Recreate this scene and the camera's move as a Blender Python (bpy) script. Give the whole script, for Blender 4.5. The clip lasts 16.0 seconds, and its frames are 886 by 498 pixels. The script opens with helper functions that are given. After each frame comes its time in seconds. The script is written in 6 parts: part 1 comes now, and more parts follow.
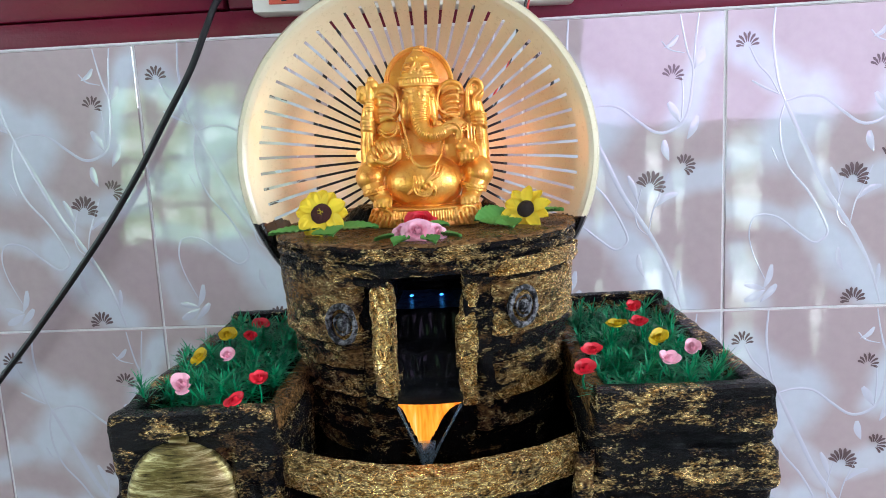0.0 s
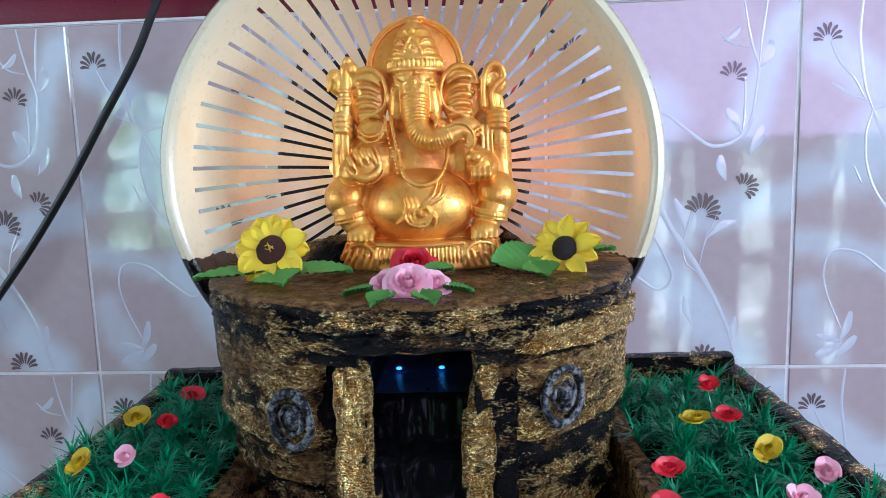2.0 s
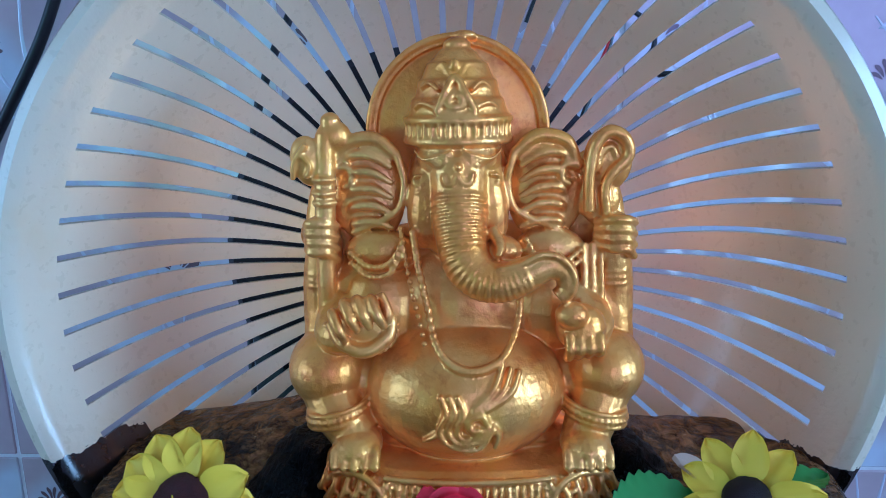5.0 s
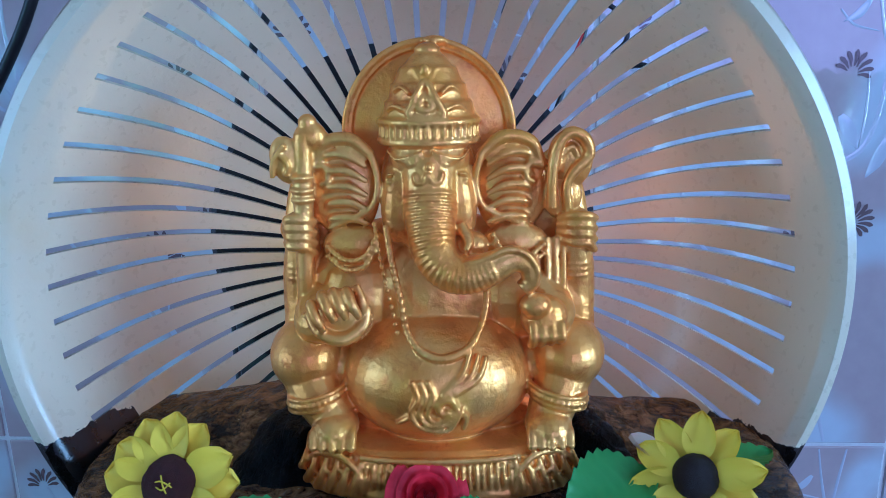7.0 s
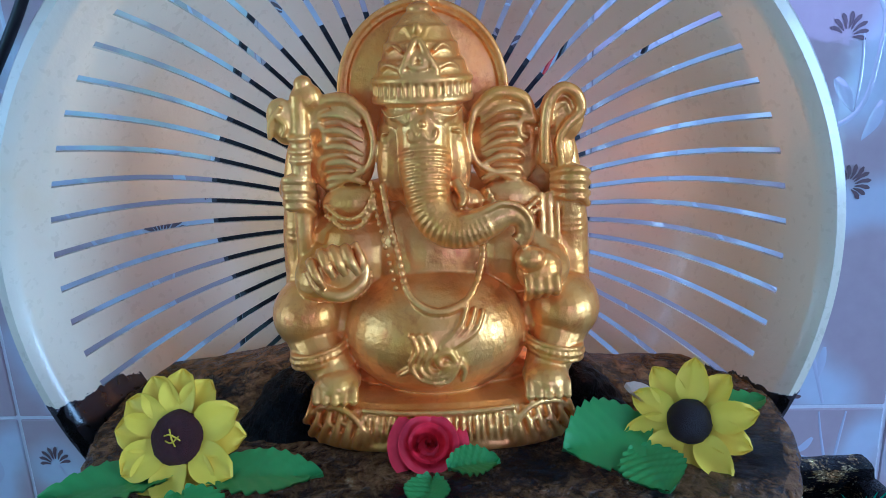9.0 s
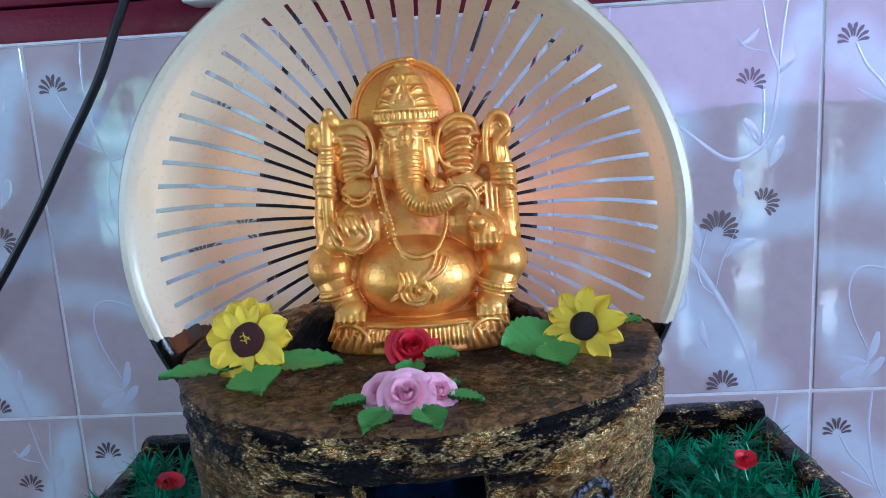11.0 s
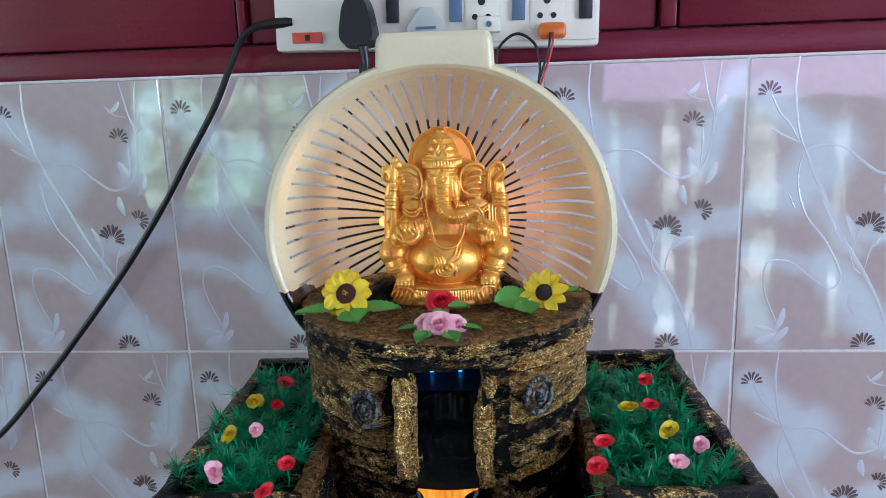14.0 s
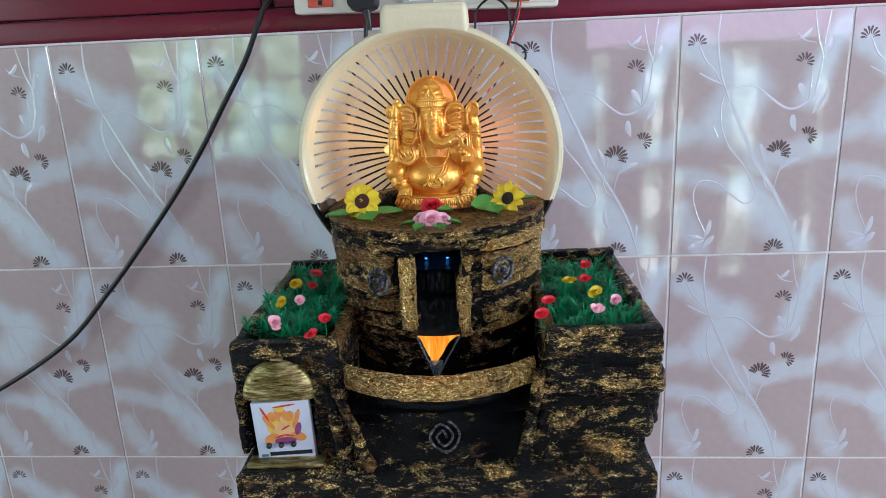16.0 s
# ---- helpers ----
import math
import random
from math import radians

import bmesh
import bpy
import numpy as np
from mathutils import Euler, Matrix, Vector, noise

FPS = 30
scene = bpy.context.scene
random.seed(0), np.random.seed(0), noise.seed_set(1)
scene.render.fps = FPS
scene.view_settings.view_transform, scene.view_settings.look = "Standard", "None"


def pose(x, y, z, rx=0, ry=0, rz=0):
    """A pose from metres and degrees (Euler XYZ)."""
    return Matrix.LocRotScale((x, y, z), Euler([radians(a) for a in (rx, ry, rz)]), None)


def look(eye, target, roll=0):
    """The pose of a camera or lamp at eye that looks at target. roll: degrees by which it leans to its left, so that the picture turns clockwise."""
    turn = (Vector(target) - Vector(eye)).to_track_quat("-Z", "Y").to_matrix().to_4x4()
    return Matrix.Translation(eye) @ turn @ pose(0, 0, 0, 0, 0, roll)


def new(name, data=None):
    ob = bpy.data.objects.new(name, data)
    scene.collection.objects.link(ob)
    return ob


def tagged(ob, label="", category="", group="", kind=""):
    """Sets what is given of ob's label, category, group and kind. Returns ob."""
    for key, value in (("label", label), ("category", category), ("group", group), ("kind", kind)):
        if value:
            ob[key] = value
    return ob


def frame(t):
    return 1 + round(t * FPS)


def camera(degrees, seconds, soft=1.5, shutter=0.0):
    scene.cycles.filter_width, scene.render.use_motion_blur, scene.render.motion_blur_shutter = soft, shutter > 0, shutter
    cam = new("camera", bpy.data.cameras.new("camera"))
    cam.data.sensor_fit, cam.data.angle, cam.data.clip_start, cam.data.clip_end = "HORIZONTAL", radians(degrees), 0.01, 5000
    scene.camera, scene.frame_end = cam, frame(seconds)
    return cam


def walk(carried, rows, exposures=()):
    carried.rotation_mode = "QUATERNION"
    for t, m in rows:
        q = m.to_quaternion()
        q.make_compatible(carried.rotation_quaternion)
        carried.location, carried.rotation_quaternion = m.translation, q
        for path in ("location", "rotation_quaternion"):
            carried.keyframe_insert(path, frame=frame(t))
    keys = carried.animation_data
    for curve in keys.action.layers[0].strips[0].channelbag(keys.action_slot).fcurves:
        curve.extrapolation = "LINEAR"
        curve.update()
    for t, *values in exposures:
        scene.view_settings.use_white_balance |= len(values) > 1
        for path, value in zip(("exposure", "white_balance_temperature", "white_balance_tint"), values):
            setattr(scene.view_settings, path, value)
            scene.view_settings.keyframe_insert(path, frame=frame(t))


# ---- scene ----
cam = camera(63.6, 16.0, soft=0.9)
PATH = [
    (0, (0.063, -0.742, 1.393), (-0.074, 1.229, 1.082), -2.8),
    (0.5, (0.06, -0.716, 1.393), (-0.07, 1.255, 1.074), -2.2),
    (1, (0.053, -0.687, 1.402), (-0.085, 1.291, 1.135), -2.1),
    (1.5, (0.055, -0.649, 1.402), (-0.08, 1.33, 1.142), -2.0),
    (2, (0.052, -0.599, 1.39), (-0.08, 1.378, 1.113), -1.7),
    (2.5, (0.051, -0.546, 1.398), (-0.086, 1.41, 1.002), -2.9),
    (3, (0.038, -0.494, 1.4), (-0.118, 1.449, 0.955), -2.2),
    (3.5, (0.037, -0.456, 1.428), (-0.085, 1.497, 1.013), -1.8),
    (4, (0.028, -0.428, 1.439), (-0.121, 1.52, 1.013), -0.8),
    (6.3, (0.025, -0.43, 1.443), (-0.088, 1.51, 0.969), -1.6),
    (6.5, (0.026, -0.431, 1.448), (-0.083, 1.499, 0.937), -1.2),
    (7, (0.03, -0.438, 1.447), (-0.066, 1.498, 0.954), -1.0),
    (7.5, (0.032, -0.439, 1.447), (-0.065, 1.487, 0.919), -1.4),
    (8, (0.032, -0.437, 1.441), (-0.075, 1.482, 0.888), -1.8),
    (8.2, (0.031, -0.437, 1.441), (-0.074, 1.477, 0.871), -1.8),
    (10.3, (0.038, -0.504, 1.439), (-0.07, 1.451, 1.027), -3.2),
    (10.5, (0.04, -0.52, 1.438), (-0.065, 1.437, 1.044), -3.0),
    (11, (0.048, -0.55, 1.428), (-0.07, 1.414, 1.073), -3.4),
    (11.5, (0.044, -0.578, 1.425), (-0.085, 1.39, 1.091), -3.0),
    (12, (0.049, -0.598, 1.423), (-0.087, 1.374, 1.118), -2.7),
    (12.5, (0.049, -0.616, 1.432), (-0.071, 1.364, 1.173), -2.7),
    (13, (0.04, -0.647, 1.446), (-0.092, 1.324, 1.134), -2.0),
    (13.5, (0.045, -0.693, 1.462), (-0.119, 1.265, 1.088), -2.2),
    (14, (0.061, -0.742, 1.477), (-0.115, 1.205, 1.053), -1.9),
    (14.5, (0.076, -0.784, 1.487), (-0.08, 1.154, 1.017), -2.5),
    (15, (0.079, -0.823, 1.49), (-0.085, 1.095, 0.946), -2.7),
    (15.5, (0.084, -0.874, 1.5), (-0.054, 1.05, 0.971), -3.1),
    (16, (0.08, -0.919, 1.486), (-0.085, 0.994, 0.925), -2.7),
]
EXPOSURE = [(0, 0.08, 5950, 1), (1.3, 0.1, 5900, 4), (2.0, -0.08, 5300, 3), (2.5, -0.2, 5100, 4), (3.5, -0.46, 4380, 5), (4.2, -0.72, 3980, 2), (8.2, -0.76, 3880, 1), (10.5, -0.43, 4420, 4), (11.5, -0.37, 4950, 6), (12.5, -0.32, 5250, 5), (14.0, -0.27, 5600, 1), (16.0, -0.23, 5950, 0)]
walk(cam, [(t, look(eye, target, roll)) for t, eye, target, roll in PATH], EXPOSURE)

# ---- world and light ----
world = bpy.data.worlds.new("world")
scene.world = world
world.use_nodes = True
wn = world.node_tree.nodes
sky = wn.new("ShaderNodeTexSky")
sky.sky_type, sky.sun_disc = "NISHITA", False
sky.sun_elevation, sky.sun_rotation = radians(48), radians(235)
world.node_tree.links.new(sky.outputs[0], wn["Background"].inputs[0])
wn["Background"].inputs[1].default_value = 0.12


def area_lamp(name, place, target, sx, sy, watts, colour):
    data = bpy.data.lights.new(name, "AREA")
    data.shape, data.size, data.size_y, data.energy, data.color = "RECTANGLE", sx, sy, watts, colour
    ob = new(name, data)
    ob.matrix_world = look(place, target)
    return ob


# daylight in the windows of the two side walls
area_lamp("window_light", (-1.97, -1.08, 1.58), (0.0, -0.55, 1.30), 0.92, 1.1, 14.5, (0.82, 0.95, 1.0))
area_lamp("window_light", (2.27, -1.25, 1.62), (0.1, -0.50, 1.30), 0.92, 1.0, 53, (0.90, 0.96, 1.0))


# ---- materials ----
class Net:
    """A small helper round a material's node tree."""

    def __init__(self, name):
        self.mat = bpy.data.materials.new(name)
        self.mat.use_nodes = True
        self.t = self.mat.node_tree
        self.bsdf = self.t.nodes["Principled BSDF"]

    def node(self, kind, operation="", data_type="", blend_type="", attribute="", interpolation="", clamp=False):
        n = self.t.nodes.new(kind)
        if data_type:
            n.data_type = data_type
        if operation:
            n.operation = operation
        if blend_type:
            n.blend_type = blend_type
        if attribute:
            n.attribute_name = attribute
        if interpolation:
            n.interpolation_type = interpolation
        if clamp:
            n.use_clamp = True
        return n

    def link(self, a, b):
        self.t.links.new(a, b)

    def coords(self, sx=1, sy=1, sz=1, out="Object"):
        tc = self.node("ShaderNodeTexCoord")
        mp = self.node("ShaderNodeMapping")
        mp.inputs["Scale"].default_value = (sx, sy, sz)
        self.link(tc.outputs[out], mp.inputs[0])
        return mp.outputs[0]

    def noise(self, vec, scale, detail=4, rough=0.55, dist=0.0):
        n = self.node("ShaderNodeTexNoise")
        n.inputs["Scale"].default_value, n.inputs["Detail"].default_value = scale, detail
        n.inputs["Roughness"].default_value, n.inputs["Distortion"].default_value = rough, dist
        self.link(vec, n.inputs["Vector"])
        return n.outputs[0]

    def ramp(self, fac, stops):
        n = self.node("ShaderNodeValToRGB")
        e = n.color_ramp.elements
        while len(e) < len(stops):
            e.new(0.5)
        for el, (p, c) in zip(e, stops):
            el.position = p
            el.color = (c, c, c, 1) if isinstance(c, (int, float)) else (*c, 1)
        self.link(fac, n.inputs[0])
        return n.outputs[0]

    def mix(self, fac, a, b, mode="MIX"):
        n = self.node("ShaderNodeMix", data_type="RGBA", blend_type=mode)
        for sock, v in ((n.inputs[0], fac), (n.inputs[6], a), (n.inputs[7], b)):
            if isinstance(v, (int, float)):
                sock.default_value = v
            elif isinstance(v, tuple):
                sock.default_value = (*v, 1)
            else:
                self.link(v, sock)
        return n.outputs[2]

    def math(self, op, a, b=0.0, c=0.0, clamp=False):
        n = self.node("ShaderNodeMath", operation=op, clamp=clamp)
        for sock, v in zip(n.inputs, (a, b, c)):
            if isinstance(v, (int, float)):
                sock.default_value = v
            else:
                self.link(v, sock)
        return n.outputs[0]

    def set(self, **vals):
        names = {"colour": "Base Color", "rough": "Roughness", "metal": "Metallic", "coat": "Coat Weight", "coat_rough": "Coat Roughness",
                 "trans": "Transmission Weight", "ior": "IOR", "spec": "Specular IOR Level", "emit": "Emission Color", "power": "Emission Strength",
                 "sss": "Subsurface Weight", "sheen": "Sheen Weight"}
        for k, v in vals.items():
            sock = self.bsdf.inputs[names[k]]
            if isinstance(v, (int, float)):
                sock.default_value = v
            elif isinstance(v, tuple):
                sock.default_value = (*v, 1)
            else:
                self.link(v, sock)
        return self

    def bump(self, height, strength=0.3, distance=0.001):
        n = self.node("ShaderNodeBump")
        n.inputs["Strength"].default_value, n.inputs["Distance"].default_value = strength, distance
        self.link(height, n.inputs["Height"])
        self.link(n.outputs[0], self.bsdf.inputs["Normal"])
        return self


def plain(name, colour, rough=0.5, metal=0.0, vary=0.12, scale=60.0, bump=0.1, dist=0.0006, **more):
    """A surface of one paint with grain and slight wear at two scales."""
    m = Net(name)
    v = m.coords()
    big, fine = m.noise(v, scale, 3), m.noise(v, scale * 9, 4)
    dark = tuple(c * (1 - vary) for c in colour)
    light = tuple(min(1, c * (1 + vary)) for c in colour)
    col = m.mix(big, dark, light)
    col = m.mix(m.math("MULTIPLY", fine, vary), col, tuple(c * 0.6 for c in colour))
    m.set(colour=col, rough=m.math("MULTIPLY_ADD", fine, 0.15, max(0.02, rough - 0.07)), metal=metal, **more)
    if bump:
        m.bump(fine, bump, dist)
    return m.mat


def stone_paint(name, gold_level, brown_level, stretch=(1, 1, 2.2)):
    """Gritty cast rock painted black, gold dust dry-brushed over the raised grains, bare brown patches."""
    m = Net(name)
    v = m.coords(*stretch)
    rel = m.node("ShaderNodeAttribute", attribute="relief").outputs["Fac"]
    big = m.noise(v, 48, 4, 0.6, 0.5)
    mid = m.noise(v, 210, 5, 0.65, 0.6)
    fine = m.noise(m.coords(0.75, 0.75, 1.7), 800, 3, 0.6, 0.4)
    grain = m.ramp(fine, [(0.34, 0.14), (0.66, 0.86)])
    # how thickly the gold was brushed on, then which grains it caught
    thick = m.math("ADD", m.math("MULTIPLY_ADD", big, 3.8, gold_level - 1.9), m.math("MULTIPLY_ADD", mid, 1.4, -0.7))
    thick = m.math("ADD", thick, m.math("MULTIPLY", rel, 0.26))
    gold = m.ramp(m.math("MULTIPLY_ADD", m.math("ADD", thick, grain), 0.5, 0.0), [(0.46, 0.0), (0.56, 0.62), (0.74, 1.0)])
    brown = m.ramp(m.math("ADD", m.math("MULTIPLY", m.noise(v, 26, 5, 0.6), 0.75), m.math("MULTIPLY", fine, 0.25)), [(0.60 - brown_level * 0.3, 0.0), (0.71 - brown_level * 0.3, 1.0)])
    dark = m.mix(mid, (0.0008, 0.0010, 0.0022), (0.0040, 0.0040, 0.0058))
    base = m.mix(brown, dark, m.mix(m.ramp(mid, [(0.36, 0.0), (0.66, 1.0)]), (0.040, 0.018, 0.007), (0.36, 0.19, 0.065)))
    goldc = m.mix(m.ramp(mid, [(0.42, 0.0), (0.64, 1.0)]), (0.42, 0.22, 0.05), (1.0, 0.78, 0.36))
    m.set(colour=m.mix(gold, base, goldc), metal=m.math("MULTIPLY", gold, 0.92), rough=m.math("MULTIPLY_ADD", gold, 0.07, m.math("MULTIPLY_ADD", fine, 0.22, 0.08)), spec=0.24)
    h = m.math("ADD", m.math("MULTIPLY", mid, 0.95), m.math("MULTIPLY", fine, 0.20))
    m.bump(h, 1.0, 0.0062)
    return m.mat


def tile_glaze():
    """Pink-grey glazed wall tile with soft white clouds; runs in the tile's own metres."""
    m = Net("tile_glaze")
    tc = m.node("ShaderNodeTexCoord")
    wob = m.node("ShaderNodeTexNoise")
    wob.inputs["Scale"].default_value, wob.inputs["Detail"].default_value = 22, 2
    m.link(tc.outputs["Object"], wob.inputs["Vector"])
    shift = m.node("ShaderNodeVectorMath", operation="MULTIPLY_ADD")
    m.link(wob.outputs["Color"], shift.inputs[0])
    shift.inputs[1].default_value, shift.inputs[2].default_value = (0.026, 0, 0.026), (-0.013, 0, -0.013)
    pos = m.node("ShaderNodeVectorMath", operation="ADD")
    m.link(tc.outputs["Object"], pos.inputs[0])
    m.link(shift.outputs[0], pos.inputs[1])
    total = None
    bands = [(0.10, 0.87, 0.42, 0.70, 0.020, 0.85), (0.42, 0.70, 0.26, 0.56, 0.030, 0.9), (0.0, 0.52, 0.26, 0.56, 0.016, 0.7),
             (0.95, 0.93, 0.78, 0.66, 0.018, 0.9), (0.62, 0.43, 1.0, 0.47, 0.016, 0.75), (0.28, 0.56, 0.56, 0.38, 0.016, 0.6),
             (0.42, 0.30, 0.80, 0.02, 0.022, 0.9), (0.0, 0.36, 0.42, 0.30, 0.014, 0.65), (0.06, 0.20, 0.18, 0.03, 0.016, 0.6)]
    for u0, v0, u1, v1, w, amount in bands:
        a, b = Vector((u0 * 0.2, 0, v0 * 0.303)), Vector((u1 * 0.2, 0, v1 * 0.303))
        d = b - a
        sub = m.node("ShaderNodeVectorMath", operation="SUBTRACT")
        m.link(pos.outputs[0], sub.inputs[0])
        sub.inputs[1].default_value = a
        dot = m.node("ShaderNodeVectorMath", operation="DOT_PRODUCT")
        m.link(sub.outputs[0], dot.inputs[0])
        dot.inputs[1].default_value = d / d.length_squared
        f = m.math("ADD", dot.outputs["Value"], 0.0, clamp=True)
        sc = m.node("ShaderNodeVectorMath", operation="SCALE")
        sc.inputs[0].default_value = d
        m.link(f, sc.inputs["Scale"])
        dist = m.node("ShaderNodeVectorMath", operation="DISTANCE")
        m.link(sub.outputs[0], dist.inputs[0])
        m.link(sc.outputs[0], dist.inputs[1])
        mr = m.node("ShaderNodeMapRange", interpolation="SMOOTHSTEP")
        m.link(dist.outputs["Value"], mr.inputs[0])
        for i, val in enumerate((w * 0.3, w * 1.45, amount, 0.0)):
            mr.inputs[i + 1].default_value = val
        total = mr.outputs[0] if total is None else m.math("MAXIMUM", total, mr.outputs[0])
    obj = tc.outputs["Object"]
    grain = m.noise(obj, 90, 4)
    info = m.node("ShaderNodeObjectInfo")
    pink = m.mix(grain, (0.425, 0.348, 0.352), (0.51, 0.425, 0.43))
    pink = m.mix(m.math("MULTIPLY", info.outputs["Random"], 0.25), pink, (0.47, 0.388, 0.40))
    white = m.mix(grain, (0.56, 0.625, 0.70), (0.65, 0.71, 0.79))
    m.set(colour=m.mix(total, pink, white), rough=m.math("MULTIPLY_ADD", grain, 0.04, 0.025), spec=0.75)
    m.bump(m.noise(obj, 30, 3), 0.05, 0.003)
    return m.mat


def halo_plastic():
    """Cream plastic, dipped in black paint up to a ragged line."""
    m = Net("cream_plastic_black_foot")
    v = m.coords()
    big, fine = m.noise(v, 40, 3), m.noise(v, 360, 4)
    cream = m.mix(big, (0.73, 0.66, 0.46), (0.79, 0.72, 0.50))
    cream = m.mix(m.ramp(m.noise(v, 24, 4, 0.6), [(0.60, 0.0), (0.74, 0.35)]), cream, (0.70, 0.55, 0.26))
    tc = m.node("ShaderNodeTexCoord")
    xyz = m.node("ShaderNodeSeparateXYZ")
    m.link(tc.outputs["Object"], xyz.inputs[0])
    line = m.math("ADD", xyz.outputs["Z"], m.math("MULTIPLY", xyz.outputs["X"], 0.028))
    line = m.math("ADD", line, m.math("MULTIPLY", m.math("SUBTRACT", m.noise(v, 120, 4, 0.65), 0.5), 0.010))
    near = m.math("LESS_THAN", xyz.outputs["Y"], 0.022)
    black = m.math("MULTIPLY", m.math("LESS_THAN", line, -0.0435), near)
    m.set(colour=m.mix(black, cream, (0.006, 0.006, 0.008)), rough=m.math("MULTIPLY_ADD", fine, 0.14, 0.22), coat=0.4, coat_rough=0.12)
    m.bump(fine, 0.35, 0.0005)
    return m.mat


def gold_paint():
    """Gold brushed over an orange-brown ground, ochre where it is thin."""
    m = Net("gold_paint")
    v = m.coords()
    big, mid, fine = m.noise(v, 38, 4, 0.6), m.noise(v, 130, 5, 0.65, 0.5), m.noise(v, 700, 3)
    col = m.mix(m.ramp(big, [(0.38, 0.0), (0.62, 1.0)]), (0.90, 0.375, 0.046), (0.98, 0.575, 0.14))
    ochre = m.ramp(m.noise(v, 58, 3, 0.5, 0.3), [(0.54, 0.0), (0.68, 0.7)])
    col = m.mix(ochre, col, (0.80, 0.41, 0.028))
    col = m.mix(m.ramp(mid, [(0.54, 0.0), (0.70, 0.75)]), col, (0.60, 0.15, 0.020))
    m.set(colour=m.mix(m.math("MULTIPLY", fine, 0.30), col, (0.68, 0.25, 0.04)), metal=m.math("MULTIPLY_ADD", ochre, -0.35, 0.68), rough=m.math("MULTIPLY_ADD", fine, 0.22, 0.24), spec=0.5, coat=0.12, coat_rough=0.15)
    m.bump(m.math("ADD", fine, mid), 0.28, 0.0007)
    return m.mat


def scratched_gold():
    m = Net("scratched_gold_leaf")
    v = m.coords(0.35, 1, 3.2)
    n, f = m.noise(v, 130, 5, 0.7, 0.8), m.noise(m.coords(), 700, 2)
    c = m.ramp(n, [(0.34, (0.030, 0.022, 0.006)), (0.50, (0.26, 0.20, 0.07)), (0.68, (0.75, 0.66, 0.36))])
    m.set(colour=c, metal=0.75, rough=m.math("MULTIPLY_ADD", f, 0.2, 0.25))
    m.bump(n, 0.5, 0.001)
    return m.mat


def worn_silver():
    m = Net("worn_silver_paint")
    n = m.noise(m.coords(), 330, 4, 0.75)
    k = m.ramp(n, [(0.47, 0.0), (0.62, 1.0)])
    m.set(colour=m.mix(k, (0.004, 0.004, 0.006), (0.24, 0.24, 0.26)), metal=m.math("MULTIPLY", k, 0.35), rough=0.45, spec=0.2)
    m.bump(n, 0.6, 0.0012)
    return m.mat


def wood_paint(name, colour):
    m = Net(name)
    v = m.coords(1, 1, 7)
    streak, fine = m.noise(v, 9, 5), m.noise(m.coords(), 240, 3)
    col = m.mix(streak, tuple(c * 0.7 for c in colour), tuple(c * 1.25 for c in colour))
    m.set(colour=m.mix(m.math("MULTIPLY", fine, 0.4), col, tuple(c * 0.45 for c in colour)), rough=m.math("MULTIPLY_ADD", fine, 0.25, 0.20), spec=0.3)
    m.bump(m.math("ADD", streak, m.math("MULTIPLY", fine, 0.4)), 0.35, 0.002)
    return m.mat


def leaf_paint(name, colour, rough=0.45, vary=0.38, soft=0.0):
    m = Net(name)
    m.bsdf.inputs["Subsurface Weight"].default_value, m.bsdf.inputs["Subsurface Scale"].default_value = soft, 0.004
    v = m.coords()
    n = m.noise(v, 160, 4)
    isl = m.node("ShaderNodeNewGeometry").outputs["Random Per Island"]
    c = m.mix(isl, tuple(x * (1 - vary) for x in colour), tuple(min(1, x * (1 + vary)) for x in colour))
    m.set(colour=m.mix(m.math("MULTIPLY", n, vary * 1.3), c, tuple(x * 0.55 for x in colour)), rough=rough)
    m.bump(n, 0.2, 0.0005)
    return m.mat


def emitter(name, colour, power):
    m = Net(name)
    m.set(colour=tuple(c * 0.6 for c in colour), emit=colour, power=power, rough=0.4)
    return m.mat


# orange emission in streaks, standing for lamp light inside the falling water
def streaked_glow():
    m = Net("glowing_water")
    n = m.noise(m.coords(5, 1, 0.6), 70, 2, 0.55)
    m.set(colour=(0.4, 0.1, 0.0), emit=m.ramp(n, [(0.32, (0.62, 0.13, 0.006)), (0.46, (1.0, 0.28, 0.018)), (0.60, (1.0, 0.40, 0.05)), (0.76, (1.0, 0.66, 0.24))]), power=1.15, rough=0.4)
    return m.mat


def backdrop_paint(name, stops, scale, power):
    m = Net(name)
    n = m.noise(m.coords(1, 1, 1.3), scale, 6, 0.7, 0.6)
    c = m.ramp(n, stops)
    m.set(colour=(0.1, 0.1, 0.1), emit=c, power=power, rough=1.0)
    return m.mat


STONE = stone_paint("black_gold_stone", 0.16, 0.16)
STONE_GOLD = stone_paint("gold_brushed_stone", 0.2, 0.36)
STONE_RIM = stone_paint("gilded_rim_stone", 1.10, 0.30)
GOLD_ROCK = stone_paint("gold_leafed_rock", 1.75, 0.5, (2.0, 2.0, 0.8))
STONE_DARK = stone_paint("black_stone", -0.2, 0.05)
STONE_BROWN = stone_paint("brown_stone", -0.4, 0.70)
# brushed gold, raised further for the light from the right
STONE_LIT_SIDE = stone_paint("lit_side_gold_brushed_stone", 0.80, 0.45)
STONE_BRONZE = stone_paint("bronze_brushed_stone", 0.42, 0.50)
EARTH = stone_paint("worn_earth_edge", -0.30, 1.05)
GOLD = gold_paint()
GOLD_LEAF = scratched_gold()
GLAZE = tile_glaze()
PRINT = plain("shell_print_ink", (0.155, 0.110, 0.115), 0.16, 0, 0.25, 200, 0.0)
